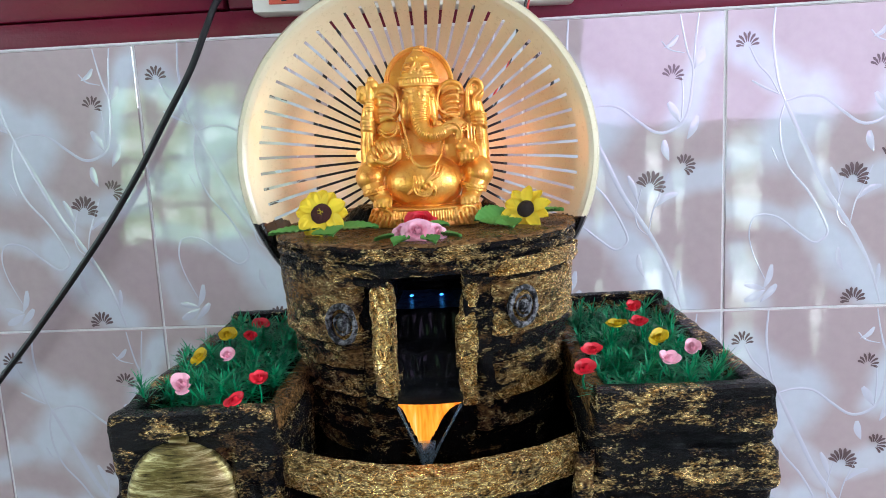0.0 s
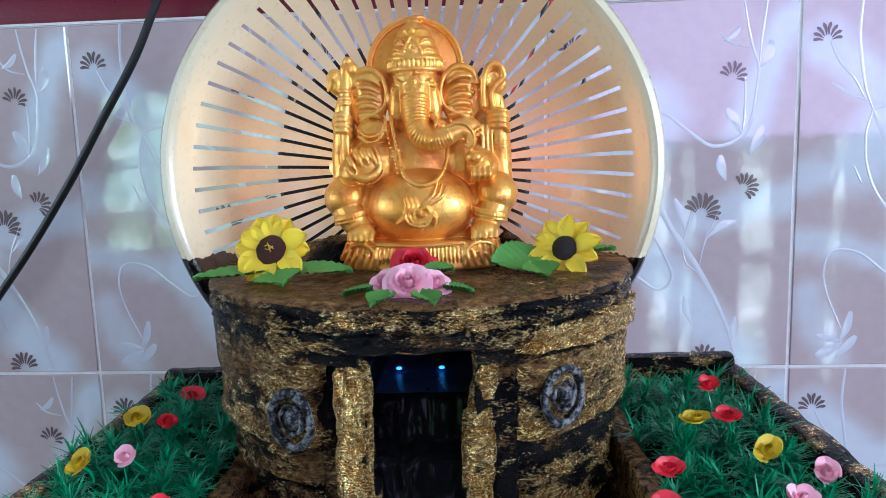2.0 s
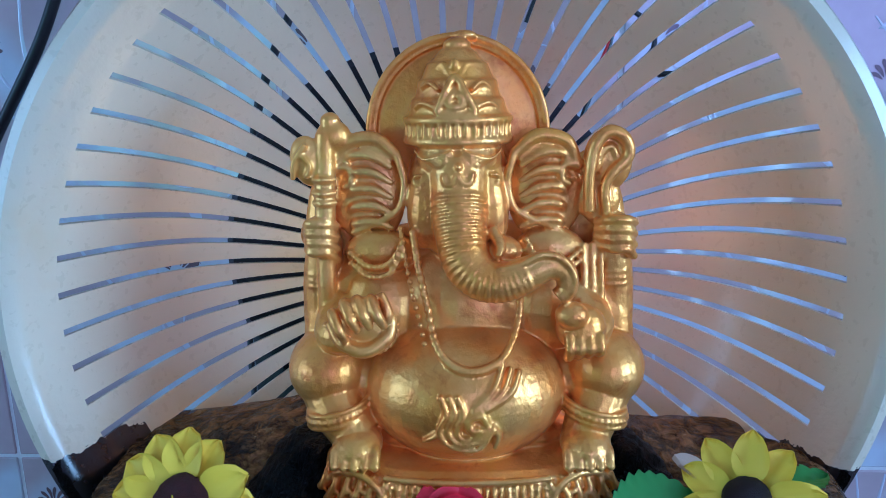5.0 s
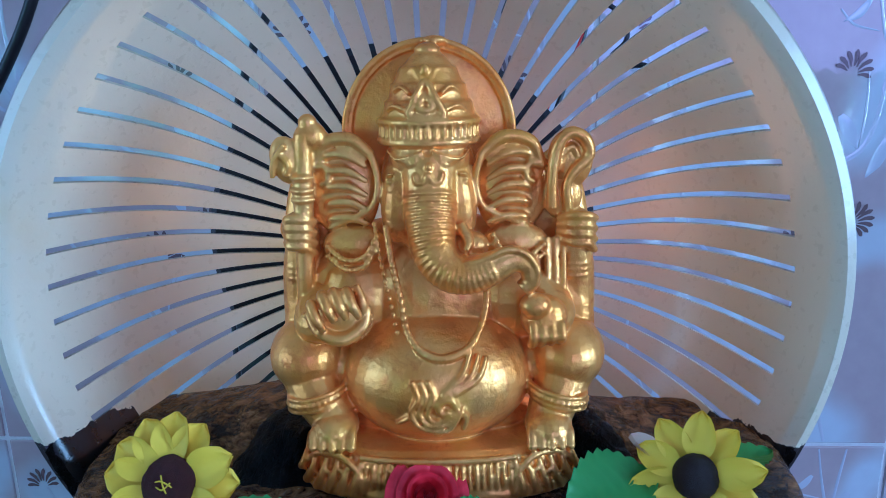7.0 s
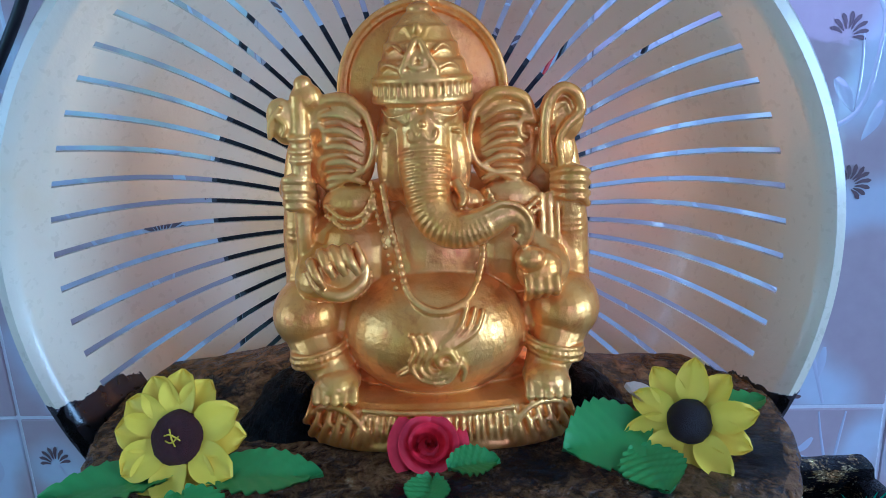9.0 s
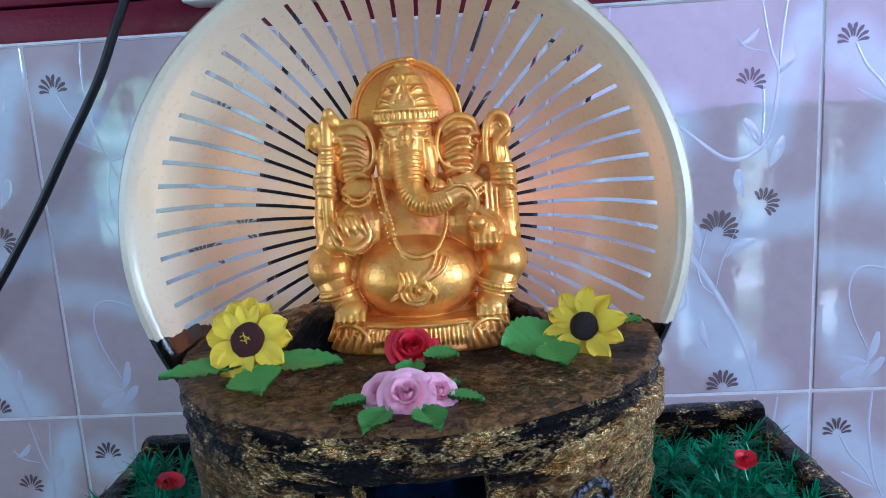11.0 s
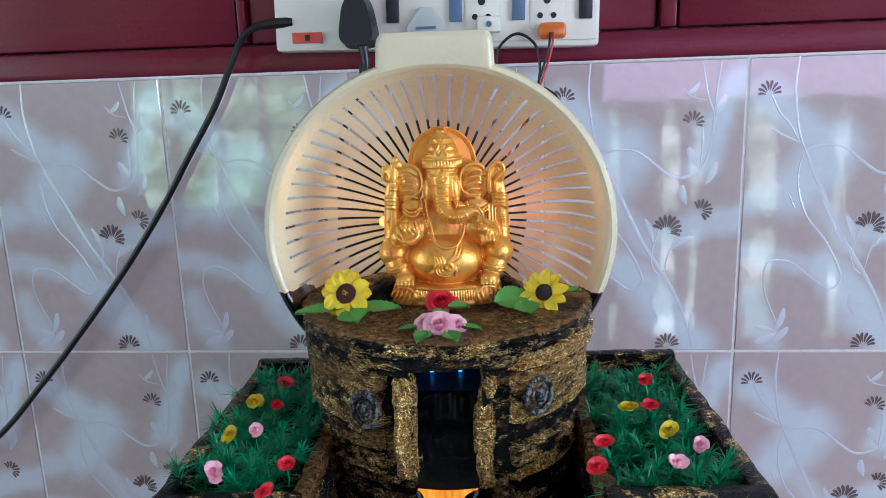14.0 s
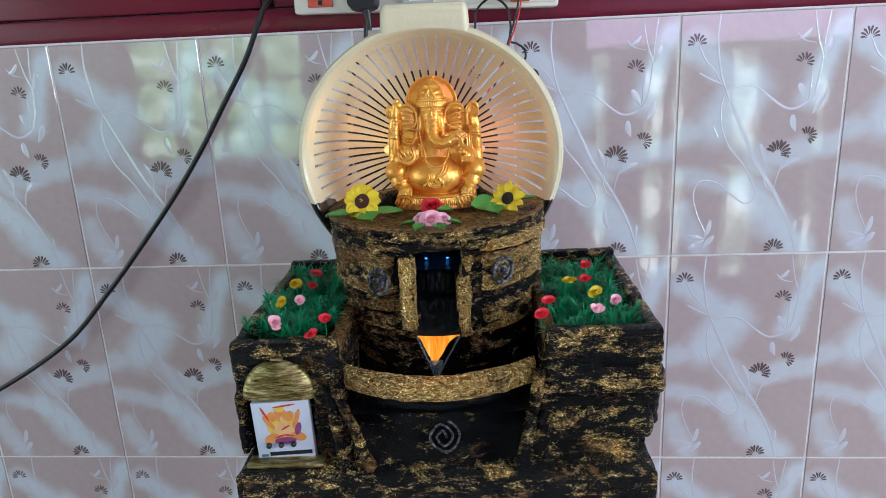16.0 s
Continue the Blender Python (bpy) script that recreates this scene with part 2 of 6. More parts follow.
SPRIG = plain("raised_white_glaze", (0.60, 0.62, 0.71), 0.05, 0, 0.06, 120, 0.0, spec=0.8, coat=1.0, coat_rough=0.03)
GROUT = plain("white_grout", (0.74, 0.73, 0.74), 0.8, 0, 0.2, 120, 0.3)
PLASTER = plain("plaster", (0.60, 0.59, 0.58), 0.85, 0, 0.08, 8, 0.2, 0.002)
PINK_WALL = plain("pink_wall_paint", (0.60, 0.48, 0.58), 0.8, 0, 0.08, 6, 0.2, 0.002)
CEIL = plain("ceiling_paint", (0.75, 0.74, 0.73), 0.9, 0, 0.05, 8, 0.1)
FLOORM = plain("floor_cement", (0.30, 0.20, 0.17), 0.5, 0, 0.2, 6, 0.2)
MAROON = wood_paint("maroon_wood_paint", (0.150, 0.006, 0.026))
TABLE = wood_paint("dark_table_wood", (0.10, 0.06, 0.04))
HALO = halo_plastic()
CREAM = plain("cream_plastic", (0.76, 0.69, 0.48), 0.30, 0, 0.04, 40, 0.45, 0.0006, coat=0.4, coat_rough=0.12)
CABLE = plain("black_cable_rubber", (0.004, 0.004, 0.006), 0.38, 0, 0.2, 200, 0.1)
REDWIRE = plain("red_wire", (0.55, 0.03, 0.03), 0.4, 0, 0.1, 200, 0.0)
WHITE_PL = plain("white_plastic", (0.78, 0.75, 0.68), 0.35, 0, 0.05, 60, 0.05)
RED_PL = plain("red_switch_plastic", (0.72, 0.11, 0.07), 0.3, 0, 0.1, 90, 0.0)
BLACK_PL = plain("black_plastic", (0.012, 0.012, 0.018), 0.35, 0, 0.1, 90, 0.05)
BLUE_PL = plain("blue_grey_plastic", (0.10, 0.16, 0.28), 0.3, 0, 0.1, 90, 0.0)
ORANGE_PL = plain("orange_clear_plastic", (0.85, 0.22, 0.03), 0.15, 0, 0.1, 90, 0.0, trans=0.35)
CLEAR_PL = plain("clear_plastic", (0.80, 0.84, 0.84), 0.12, 0, 0.05, 90, 0.0, trans=0.5)
GRASS = leaf_paint("plastic_grass_green", (0.020, 0.36, 0.150), 0.36, 0.55)
LEAF = leaf_paint("fabric_leaf_green", (0.115, 0.33, 0.060), 0.55)
YELLOW = leaf_paint("yellow_petal", (1.0, 0.70, 0.03), 0.6, 0.12)
YELLOW2 = leaf_paint("small_yellow_petal", (0.80, 0.55, 0.01), 0.55)
BROWN_DISC = plain("dark_brown_seed_disc", (0.085, 0.014, 0.012), 0.8, 0, 0.5, 500, 0.9, 0.002)
RED = leaf_paint("red_petal", (0.80, 0.022, 0.05), 0.5, 0.15)
PINK = leaf_paint("pink_petal", (1.0, 0.53, 0.65), 0.5, 0.03)
WETBLACK = plain("wet_black_stone", (0.0012, 0.002, 0.0045), 0.12, 0, 0.4, 130, 0.9, 0.004, spec=0.25, coat=0.1, coat_rough=0.03)
# water film: the blue lamps' glow is put into its base colour
FILM = plain("water_film_painted_glow", (0.06, 0.13, 0.27), 0.10, 0, 0.2, 120, 0.3, 0.001)
BLACK_ROCK = plain("glossy_black_rock", (0.0035, 0.0032, 0.0035), 0.32, 0, 0.4, 150, 0.9, 0.004, spec=0.14)
DARK_DISC = plain("near_black_seed_disc", (0.022, 0.006, 0.008), 0.55, 0, 0.5, 500, 0.9, 0.002)
BEIGE = leaf_paint("dry_beige_petal", (0.62, 0.48, 0.36), 0.6, 0.2)
FOAM = plain("falling_foam_water", (0.46, 0.60, 0.74), 0.12, 0, 0.2, 400, 0.6, 0.001, trans=0.85, ior=1.33)
DARKWATER = plain("dark_pool_water", (0.004, 0.005, 0.007), 0.05, 0, 0.3, 60, 0.5, 0.001)
GLOWING_WATER = streaked_glow()
BLUE_LED = emitter("blue_led", (0.08, 0.36, 1.0), 2.6)
BULB = emitter("warm_bulb", (1.0, 0.62, 0.25), 0.9)
BULB_RED = emitter("orange_red_bulb", (1.0, 0.30, 0.08), 1.2)
CARDM = plain("card_paper", (0.62, 0.68, 0.80), 0.35, 0, 0.05, 60, 0.0)
CARD_ORANGE = plain("card_orange_ink", (0.75, 0.30, 0.08), 0.4, 0, 0.3, 160, 0.0)
CARD_SKIN = plain("card_apricot_ink", (0.85, 0.50, 0.24), 0.4, 0, 0.3, 160, 0.0)
CARD_RED = plain("card_red_ink", (0.60, 0.05, 0.04), 0.4, 0, 0.3, 160, 0.0)
CARD_PURPLE = plain("card_purple_ink", (0.25, 0.06, 0.20), 0.4, 0, 0.3, 160, 0.0)
CARD_YELLOW = plain("card_yellow_ink", (0.80, 0.55, 0.10), 0.4, 0, 0.3, 160, 0.0)
SILVER_RING = worn_silver()
GARDEN = backdrop_paint("garden_light", [(0.36, (0.05, 0.12, 0.04)), (0.52, (0.28, 0.48, 0.22)), (0.66, (0.9, 1.0, 0.92))], 6.0, 8.0)
HOUSE = backdrop_paint("sunlit_lilac_house", [(0.35, (0.70, 0.46, 0.86)), (0.55, (1.0, 0.70, 1.15)), (0.70, (1.05, 0.80, 1.2))], 2.2, 4.6)
GARDEN2 = backdrop_paint("yard_light", [(0.40, (0.08, 0.10, 0.08)), (0.52, (0.40, 0.50, 0.40)), (0.60, (1.0, 1.0, 1.0))], 3.0, 9.0)


# ---- geometry helpers ----
def catmull(pts, n):
    p = [Vector(q) for q in pts]
    if len(p) < 3:
        return [p[0].lerp(p[-1], i / n) for i in range(n + 1)]
    out = []
    ext = [p[0] * 2 - p[1]] + p + [p[-1] * 2 - p[-2]]
    m = len(p) - 1
    for i in range(n + 1):
        x = min(i / n * m, m - 1e-6)
        k = int(x)
        t = x - k
        a, b, c, d = ext[k:k + 4]
        out.append(0.5 * ((2 * b) + (c - a) * t + (2 * a - 5 * b + 4 * c - d) * t * t + (3 * b - a - 3 * c + d) * t ** 3))
    return out


class Soup:
    """Vertices and faces gathered into one mesh."""

    def __init__(self):
        self.v, self.f, self.m, self.rel = [], [], [], {}

    def add(self, verts, faces, m=None, mi=0):
        o = len(self.v)
        self.v += [tuple(m @ Vector(q)) if m else tuple(q) for q in verts]
        self.f += [tuple(i + o for i in f) for f in faces]
        self.m += [mi] * len(faces)
        return o

    def ell(self, c, r, rot=(0, 0, 0), nu=16, nv=10, mi=0):
        r = (r, r, r) if isinstance(r, (int, float)) else r
        vs, fs = [(0, 0, -1)], []
        for j in range(1, nv):
            a = -math.pi / 2 + math.pi * j / nv
            vs += [(math.cos(a) * math.cos(2 * math.pi * i / nu), math.cos(a) * math.sin(2 * math.pi * i / nu), math.sin(a)) for i in range(nu)]
        vs.append((0, 0, 1))
        top = len(vs) - 1
        for i in range(nu):
            k = (i + 1) % nu
            fs.append((0, 1 + k, 1 + i))
            for j in range(nv - 2):
                a = 1 + j * nu
                fs.append((a + i, a + k, a + nu + k, a + nu + i))
            a = 1 + (nv - 2) * nu
            fs.append((a + i, a + k, top))
        self.add(vs, fs, pose(*c, *rot) @ Matrix.Diagonal((*r, 1)), mi)
        return self

    def tube(self, pts, radii, seg=10, n=0, mi=0):
        n = n or (len(pts) - 1) * 6
        path = catmull(pts, n)
        radii = [radii] * len(pts) if isinstance(radii, (int, float)) else radii
        vs, fs = [], []
        side = None
        for i, p in enumerate(path):
            d = (path[min(i + 1, n)] - path[max(i - 1, 0)]).normalized()
            if side is None:
                side = d.orthogonal().normalized()
            side = (side - d * side.dot(d)).normalized()
            up = d.cross(side)
            x = i / n * (len(radii) - 1)
            k = min(int(x), len(radii) - 2)
            r = radii[k] * (1 - x + k) + radii[k + 1] * (x - k)
            vs += [tuple(p + (side * math.cos(2 * math.pi * j / seg) + up * math.sin(2 * math.pi * j / seg)) * r) for j in range(seg)]
        for i in range(n):
            for j in range(seg):
                k = (j + 1) % seg
                fs.append((i * seg + j, i * seg + k, (i + 1) * seg + k, (i + 1) * seg + j))
        fs.append(tuple(range(seg))[::-1])
        fs.append(tuple(n * seg + j for j in range(seg)))
        self.add(vs, fs, None, mi)
        return self

    def grid(self, fn, nu, nv, wrap=False, mi=0, m=None):
        cols = nu if wrap else nu + 1
        vs = [fn(i / nu, j / nv) for j in range(nv + 1) for i in range(cols)]
        fs = []
        for j in range(nv):
            for i in range(nu):
                k = (i + 1) % cols
                fs.append((j * cols + i, j * cols + k, (j + 1) * cols + k, (j + 1) * cols + i))
        return self.add(vs, fs, m, mi)

    def rbox(self, c, size, b=0.002, rot=(0, 0, 0), seg=2, mi=0):
        bm = bmesh.new()
        bmesh.ops.create_cube(bm, size=1)
        bmesh.ops.scale(bm, vec=size, verts=bm.verts)
        if b:
            bmesh.ops.bevel(bm, geom=list(bm.edges), offset=b, segments=seg, profile=0.5, affect="EDGES")
        bm.verts.index_update()
        self.add([v.co.copy() for v in bm.verts], [tuple(v.index for v in f.verts) for f in bm.faces], pose(*c, *rot), mi)
        bm.free()
        return self

    def disc(self, c, r, depth, rot=(0, 0, 0), seg=28, bev=0.0, mi=0):
        """A short cylinder along local z, with a bevelled top."""
        vs, fs = [], []
        rings = [(r, 0), (r, depth - bev), (r - bev, depth)] if bev else [(r, 0), (r, depth)]
        for q, z in rings:
            vs += [(q * math.cos(2 * math.pi * i / seg), q * math.sin(2 * math.pi * i / seg), z) for i in range(seg)]
        for j in range(len(rings) - 1):
            for i in range(seg):
                k = (i + 1) % seg
                fs.append((j * seg + i, j * seg + k, (j + 1) * seg + k, (j + 1) * seg + i))
        fs.append(tuple(range(seg))[::-1])
        fs.append(tuple((len(rings) - 1) * seg + i for i in range(seg)))
        self.add(vs, fs, pose(*c, *rot), mi)
        return self

    def mesh(self, name, mats, sharp=38):
        me = bpy.data.meshes.new(name)
        me.from_pydata(self.v, [], self.f)
        for mt in mats:
            me.materials.append(mt)
        me.polygons.foreach_set("material_index", self.m)
        me.polygons.foreach_set("use_smooth", [True] * len(self.f))
        if self.rel:
            at = me.attributes.new("relief", "FLOAT", "POINT")
            at.data.foreach_set("value", [self.rel.get(i, 0.0) for i in range(len(self.v))])
        me.update()
        if sharp:
            me.set_sharp_from_angle(angle=radians(sharp))
        return me


def part(name, soup, material, parent, label="", m=None, sharp=38):
    mats = material if isinstance(material, (list, tuple)) else [material]
    ob = new(name, soup.mesh(name, mats, sharp) if isinstance(soup, Soup) else soup)
    ob.parent = parent
    if m is not None:
        ob.matrix_basis = m
    if label:
        ob["label"] = label
    return ob


def thing(name, m, label, category, group="", kind=""):
    ob = new(name)
    ob.empty_display_size = 0.02
    ob.matrix_basis = m
    return tagged(ob, label, category, group, kind)


def solo(name, soup, material, m, label, category, group="", kind="", sharp=38):
    mats = material if isinstance(material, (list, tuple)) else [material]
    ob = new(name, soup.mesh(name, mats, sharp))
    ob.matrix_basis = m
    return tagged(ob, label, category, group, kind)


def relief_at(p, s=1.0, sx=1.0, sz=2.2):
    q = Vector((p[0] * sx, p[1] * sx, p[2] * sz)) * 38 * s
    return (noise.noise(q) * 0.9 + noise.noise(q * 2.3 + Vector((7, 3, 1))) * 0.5 + noise.noise(q * 5.1 + Vector((1, 9, 4))) * 0.28)


def rough_up(soup, amp, s=1.0, start=0, sx=1.0, sz=2.2):
    """Push the vertices out along their normals by rocky relief, and remember it."""
    me = bpy.data.meshes.new("tmp")
    me.from_pydata(soup.v, [], soup.f)
    me.update()
    nv = np.zeros(len(soup.v) * 3)
    me.vertices.foreach_get("normal", nv)
    nv = nv.reshape(-1, 3)
    for i in range(start, len(soup.v)):
        p = soup.v[i]
        r = relief_at(p, s, sx, sz)
        soup.rel[i] = r
        soup.v[i] = tuple(p[k] + nv[i][k] * r * amp for k in range(3))
    bpy.data.meshes.remove(me)
    return soup


def rock_box(x0, x1, y0, y1, z0, z1, amp=0.0012, cell=0.0035, rnd=0.003, s=1.0):
    """A block of cast rock: a finely divided rounded box with relief."""
    sp = Soup()
    nx, ny, nz = (max(2, int(abs(b - a) / cell)) for a, b in ((x0, x1), (y0, y1), (z0, z1)))
    index = {}
    vs, fs = [], []
    lo, hi = Vector((x0, y0, z0)), Vector((x1, y1, z1))

    def vert(i, j, k):
        key = (i, j, k)
        if key not in index:
            p = Vector((x0 + (x1 - x0) * i / nx, y0 + (y1 - y0) * j / ny, z0 + (z1 - z0) * k / nz))
            core = Vector([min(max(p[a], lo[a] + rnd), hi[a] - rnd) for a in range(3)])
            d = p - core
            if d.length > rnd:
                p = core + d.normalized() * rnd
            index[key] = len(vs)
            vs.append(p)
        return index[key]

    for a in range(nx):
        for b in range(ny):
            fs.append((vert(a, b, 0), vert(a, b + 1, 0), vert(a + 1, b + 1, 0), vert(a + 1, b, 0)))
            fs.append((vert(a, b, nz), vert(a + 1, b, nz), vert(a + 1, b + 1, nz), vert(a, b + 1, nz)))
    for a in range(nx):
        for c in range(nz):
            fs.append((vert(a, 0, c), vert(a + 1, 0, c), vert(a + 1, 0, c + 1), vert(a, 0, c + 1)))
            fs.append((vert(a, ny, c), vert(a, ny, c + 1), vert(a + 1, ny, c + 1), vert(a + 1, ny, c)))
    for b in range(ny):
        for c in range(nz):
            fs.append((vert(0, b, c), vert(0, b, c + 1), vert(0, b + 1, c + 1), vert(0, b + 1, c)))
            fs.append((vert(nx, b, c), vert(nx, b + 1, c), vert(nx, b + 1, c + 1), vert(nx, b, c + 1)))
    sp.add(vs, fs)
    return rough_up(sp, amp, s)


# ---- the room ----
def slab(name, x0, x1, y0, y1, z0, z1, mat, label, category):
    sp = Soup().rbox(((x0 + x1) / 2, (y0 + y1) / 2, (z0 + z1) / 2), (x1 - x0, y1 - y0, z1 - z0), 0)
    return solo(name, sp, mat, Matrix(), label, category, kind="structure")


slab("floor", -2.2, 2.4, -3.2, 0.2, -0.1, 0.0, FLOORM, "red-brown cement floor of the room", "floor")
slab("ceiling", -2.2, 2.4, -3.2, 0.2, 2.7, 2.8, CEIL, "plain white painted ceiling", "ceiling")
wall_tiled = slab("wall_tiled", -2.1, 2.3, 0.0011, 0.2, 0.0, 1.5035, GROUT, "wall covered with pink and white glazed flower tiles", "wall")
slab("wall_upper", -2.1, 2.3, 0.05, 0.2, 1.5036, 2.7, PLASTER, "plain plaster wall above the wooden panelling", "wall")
slab("wall_right_low", 2.3, 2.4, -3.0, 0.2, 0.0, 1.1, PINK_WALL, "pink side wall under the window", "wall")
slab("wall_right_top", 2.3, 2.4, -3.0, 0.2, 2.15, 2.7, PINK_WALL, "pink side wall over the window", "wall")
slab("wall_right_front", 2.3, 2.4, -0.74, 0.2, 1.1, 2.15, PINK_WALL, "pink side wall beside the window", "wall")
slab("wall_right_back", 2.3, 2.4, -3.0, -1.76, 1.1, 2.15, PINK_WALL, "pink side wall beside the window", "wall")
# side wall with a window
slab("wall_left_low", -2.1, -2.0, -3.0, 0.0, 0.0, 0.95, PLASTER, "plaster side wall under the window", "wall")
slab("wall_left_top", -2.1, -2.0, -3.0, 0.0, 2.15, 2.7, PLASTER, "plaster side wall over the window", "wall")
slab("wall_left_front", -2.1, -2.0, -0.58, 0.0, 0.95, 2.15, PLASTER, "plaster side wall beside the window", "wall")
slab("wall_left_back", -2.1, -2.0, -3.0, -1.6, 0.95, 2.15, PLASTER, "plaster side wall beside the window", "wall")
# far wall with a window and a doorway
slab("wall_back_west", -2.1, -2.0, -3.1, -3.0, 0.0, 2.7, PINK_WALL, "pink painted far wall", "wall")
slab("wall_back_low", -2.0, -0.95, -3.1, -3.0, 0.0, 0.9, PINK_WALL, "pink painted far wall under the window", "wall")
slab("wall_back_top", -2.0, 0.55, -3.1, -3.0, 1.72, 2.7, PINK_WALL, "pink painted far wall above the window", "wall")
slab("wall_back_lintel", 0.55, 2.3, -3.1, -3.0, 2.1, 2.7, PINK_WALL, "pink painted far wall above the doorway", "wall")
slab("wall_back_mid", -0.95, 0.55, -3.1, -3.0, 0.0, 1.72, PINK_WALL, "pink painted far wall between window and doorway", "wall")
slab("wall_back_east", 2.15, 2.3, -3.1, -3.0, 0.0, 2.1, PINK_WALL, "pink painted far wall beside the doorway", "wall")

# bars and mullions that show as reflections in the glaze
win = thing("window_1", pose(-1.475, -3.05, 0.9), "open window with an iron grille onto the garden", "window", kind="structure")
for i in range(5):
    part("mullion", Soup().rbox((-0.5 + i * 0.25, 0, 0.41), (0.03, 0.03, 0.82), 0.004), MAROON, win)
for i in range(3):
    part("crossbar", Soup().rbox((0, 0.02, 0.2 + i * 0.24), (1.05, 0.02, 0.02), 0.003), MAROON, win)
dr = thing("door_1", pose(1.35, -3.05, 0.0), "open doorway with a barred wooden half door", "door", kind="structure")
for x0, x1 in ((0.555, 0.60), (0.655, 0.87), (0.95, 1.02), (1.07, 1.31), (1.45, 1.74), (1.79, 2.145)):
    part("plank", Soup().rbox(((x0 + x1) / 2 - 1.35, 0, 0.685), (x1 - x0, 0.03, 1.37), 0.004), PINK_WALL, dr)
for z, h in ((0.04, 0.08), (0.80, 0.07), (1.39, 0.04)):
    part("rail", Soup().rbox((0, 0.036, z), (1.59, 0.04, h), 0.004), PINK_WALL, dr)

for nm, x0, x1, mat in (("backdrop_garden", -3.6, -0.4, GARDEN), ("backdrop_yard", 0.1, 3.4, GARDEN2)):
    sp = Soup()
    sp.add([(x0, -4.0, -0.2), (x1, -4.0, -0.2), (x1, -4.0, 2.6), (x0, -4.0, 2.6)], [(0, 3, 2, 1)])
    solo(nm, sp, mat, Matrix(), "bright sunlit garden seen through the opening", "backdrop", kind="structure")

sp = Soup()
sp.add([(0.1, -3.9, 1.40), (3.4, -3.9, 1.40), (3.4, -3.9, 2.6), (0.1, -3.9, 2.6)], [(0, 3, 2, 1)])
solo("backdrop_house", sp, HOUSE, Matrix(), "sunlit lilac house front seen over the half door", "backdrop", kind="structure")

# ---- maroon wooden shutter above the tiles ----
slab("trim", -2.1, 2.3, -0.0012, 0.014, 1.5025, 1.5045, GROUT, "thin white grout edge along the top of the tiles", "trim")
sh = thing("window_shutter", pose(0, 0.016, 1.504), "maroon painted wooden window shutters over the tiled wall", "window", kind="structure")
part("bottom_rail", Soup().rbox((0.1, 0.012, 0.0145), (4.1, 0.022, 0.029), 0.003), MAROON, sh)
for x0, x1 in ((-2.0, -1.14), (-1.13, -0.675), (-0.655, -0.218), (-0.203, 0.214), (0.236, 0.66), (0.68, 1.12), (1.13, 2.1)):
    part("shutter_panel", Soup().rbox(((x0 + x1) / 2, 0.014, 0.331), (x1 - x0, 0.018, 0.60), 0.003), MAROON, sh)
for x0, x1 in ((-0.672, -0.658), (-0.2155, -0.2055), (0.217, 0.233), (0.663, 0.677)):
    part("shutter_stile", Soup().rbox(((x0 + x1) / 2, 0.010, 0.331), (x1 - x0, 0.022, 0.60), 0.003), MAROON, sh)

# ---- shelf under the fountain ----
tb = thing("side_table", pose(0.023, -0.285, 0.0), "dark narrow wooden side table against the tiled wall", "table")
part("tabletop", Soup().rbox((0, 0, 1.085), (0.30, 0.24, 0.03), 0.004), TABLE, tb)
for x in (-0.115, 0.115):
    for y in (-0.085, 0.085):
        part("leg", Soup().rbox((x, y, 0.535), (0.045, 0.045, 1.07), 0.004), TABLE, tb)

# ---- the fountain: local frame, u to the right, v to the wall, heights from the tabletop ----
PX, PY, PZ = 0.02, -0.27, 1.10
FRAME = pose(PX, PY, PZ, 0, 0, 2.0)


def loc(x, y, z):
    return (x - PX, y - PY, z - PZ)


def fbox(x0, x1, y0, y1, z0, z1, **kw):
    return rock_box(x0 - PX, x1 - PX, y0 - PY, y1 - PY, z0 - PZ, z1 - PZ, **kw)


ft = thing("indoor_fountain", FRAME, "black and gold painted rock-style tabletop water fountain", "fountain")
part("plinth", fbox(-0.150, 0.196, -0.415, -0.155, 1.100, 1.146, amp=0.0018), STONE, ft, "black plinth brushed with gold")
# planters
for nm, x0, x1, zt in (("left", -0.152, -0.062, 1.253), ("right", 0.110, 0.205, 1.257)):
    pl = part("planter", fbox(x0 + 0.008, x1 - 0.008, -0.368, -0.17, 1.140, 1.232, amp=0.001, cell=0.006), STONE_DARK, ft)
    part("planter_rim", fbox(x0, x1, -0.384, -0.369, 1.232, zt, amp=0.0014), STONE, pl)
    part("planter_rim", fbox(x0, x1, -0.171, -0.158, 1.205, zt + 0.003, amp=0.0014), STONE, pl)
    a, b = (x0, x0 + 0.012) if nm == "left" else (x1 - 0.012, x1)
    part("planter_rim", fbox(a, b, -0.371, -0.169, 1.215, zt - 0.001, amp=0.0014), STONE, pl)
    a, b = (x1 - 0.011, x1) if nm == "left" else (x0, x0 + 0.011)
    part("planter_rim", fbox(a, b, -0.371, -0.169, 1.205, zt - 0.006, amp=0.0014), STONE_BROWN, pl)
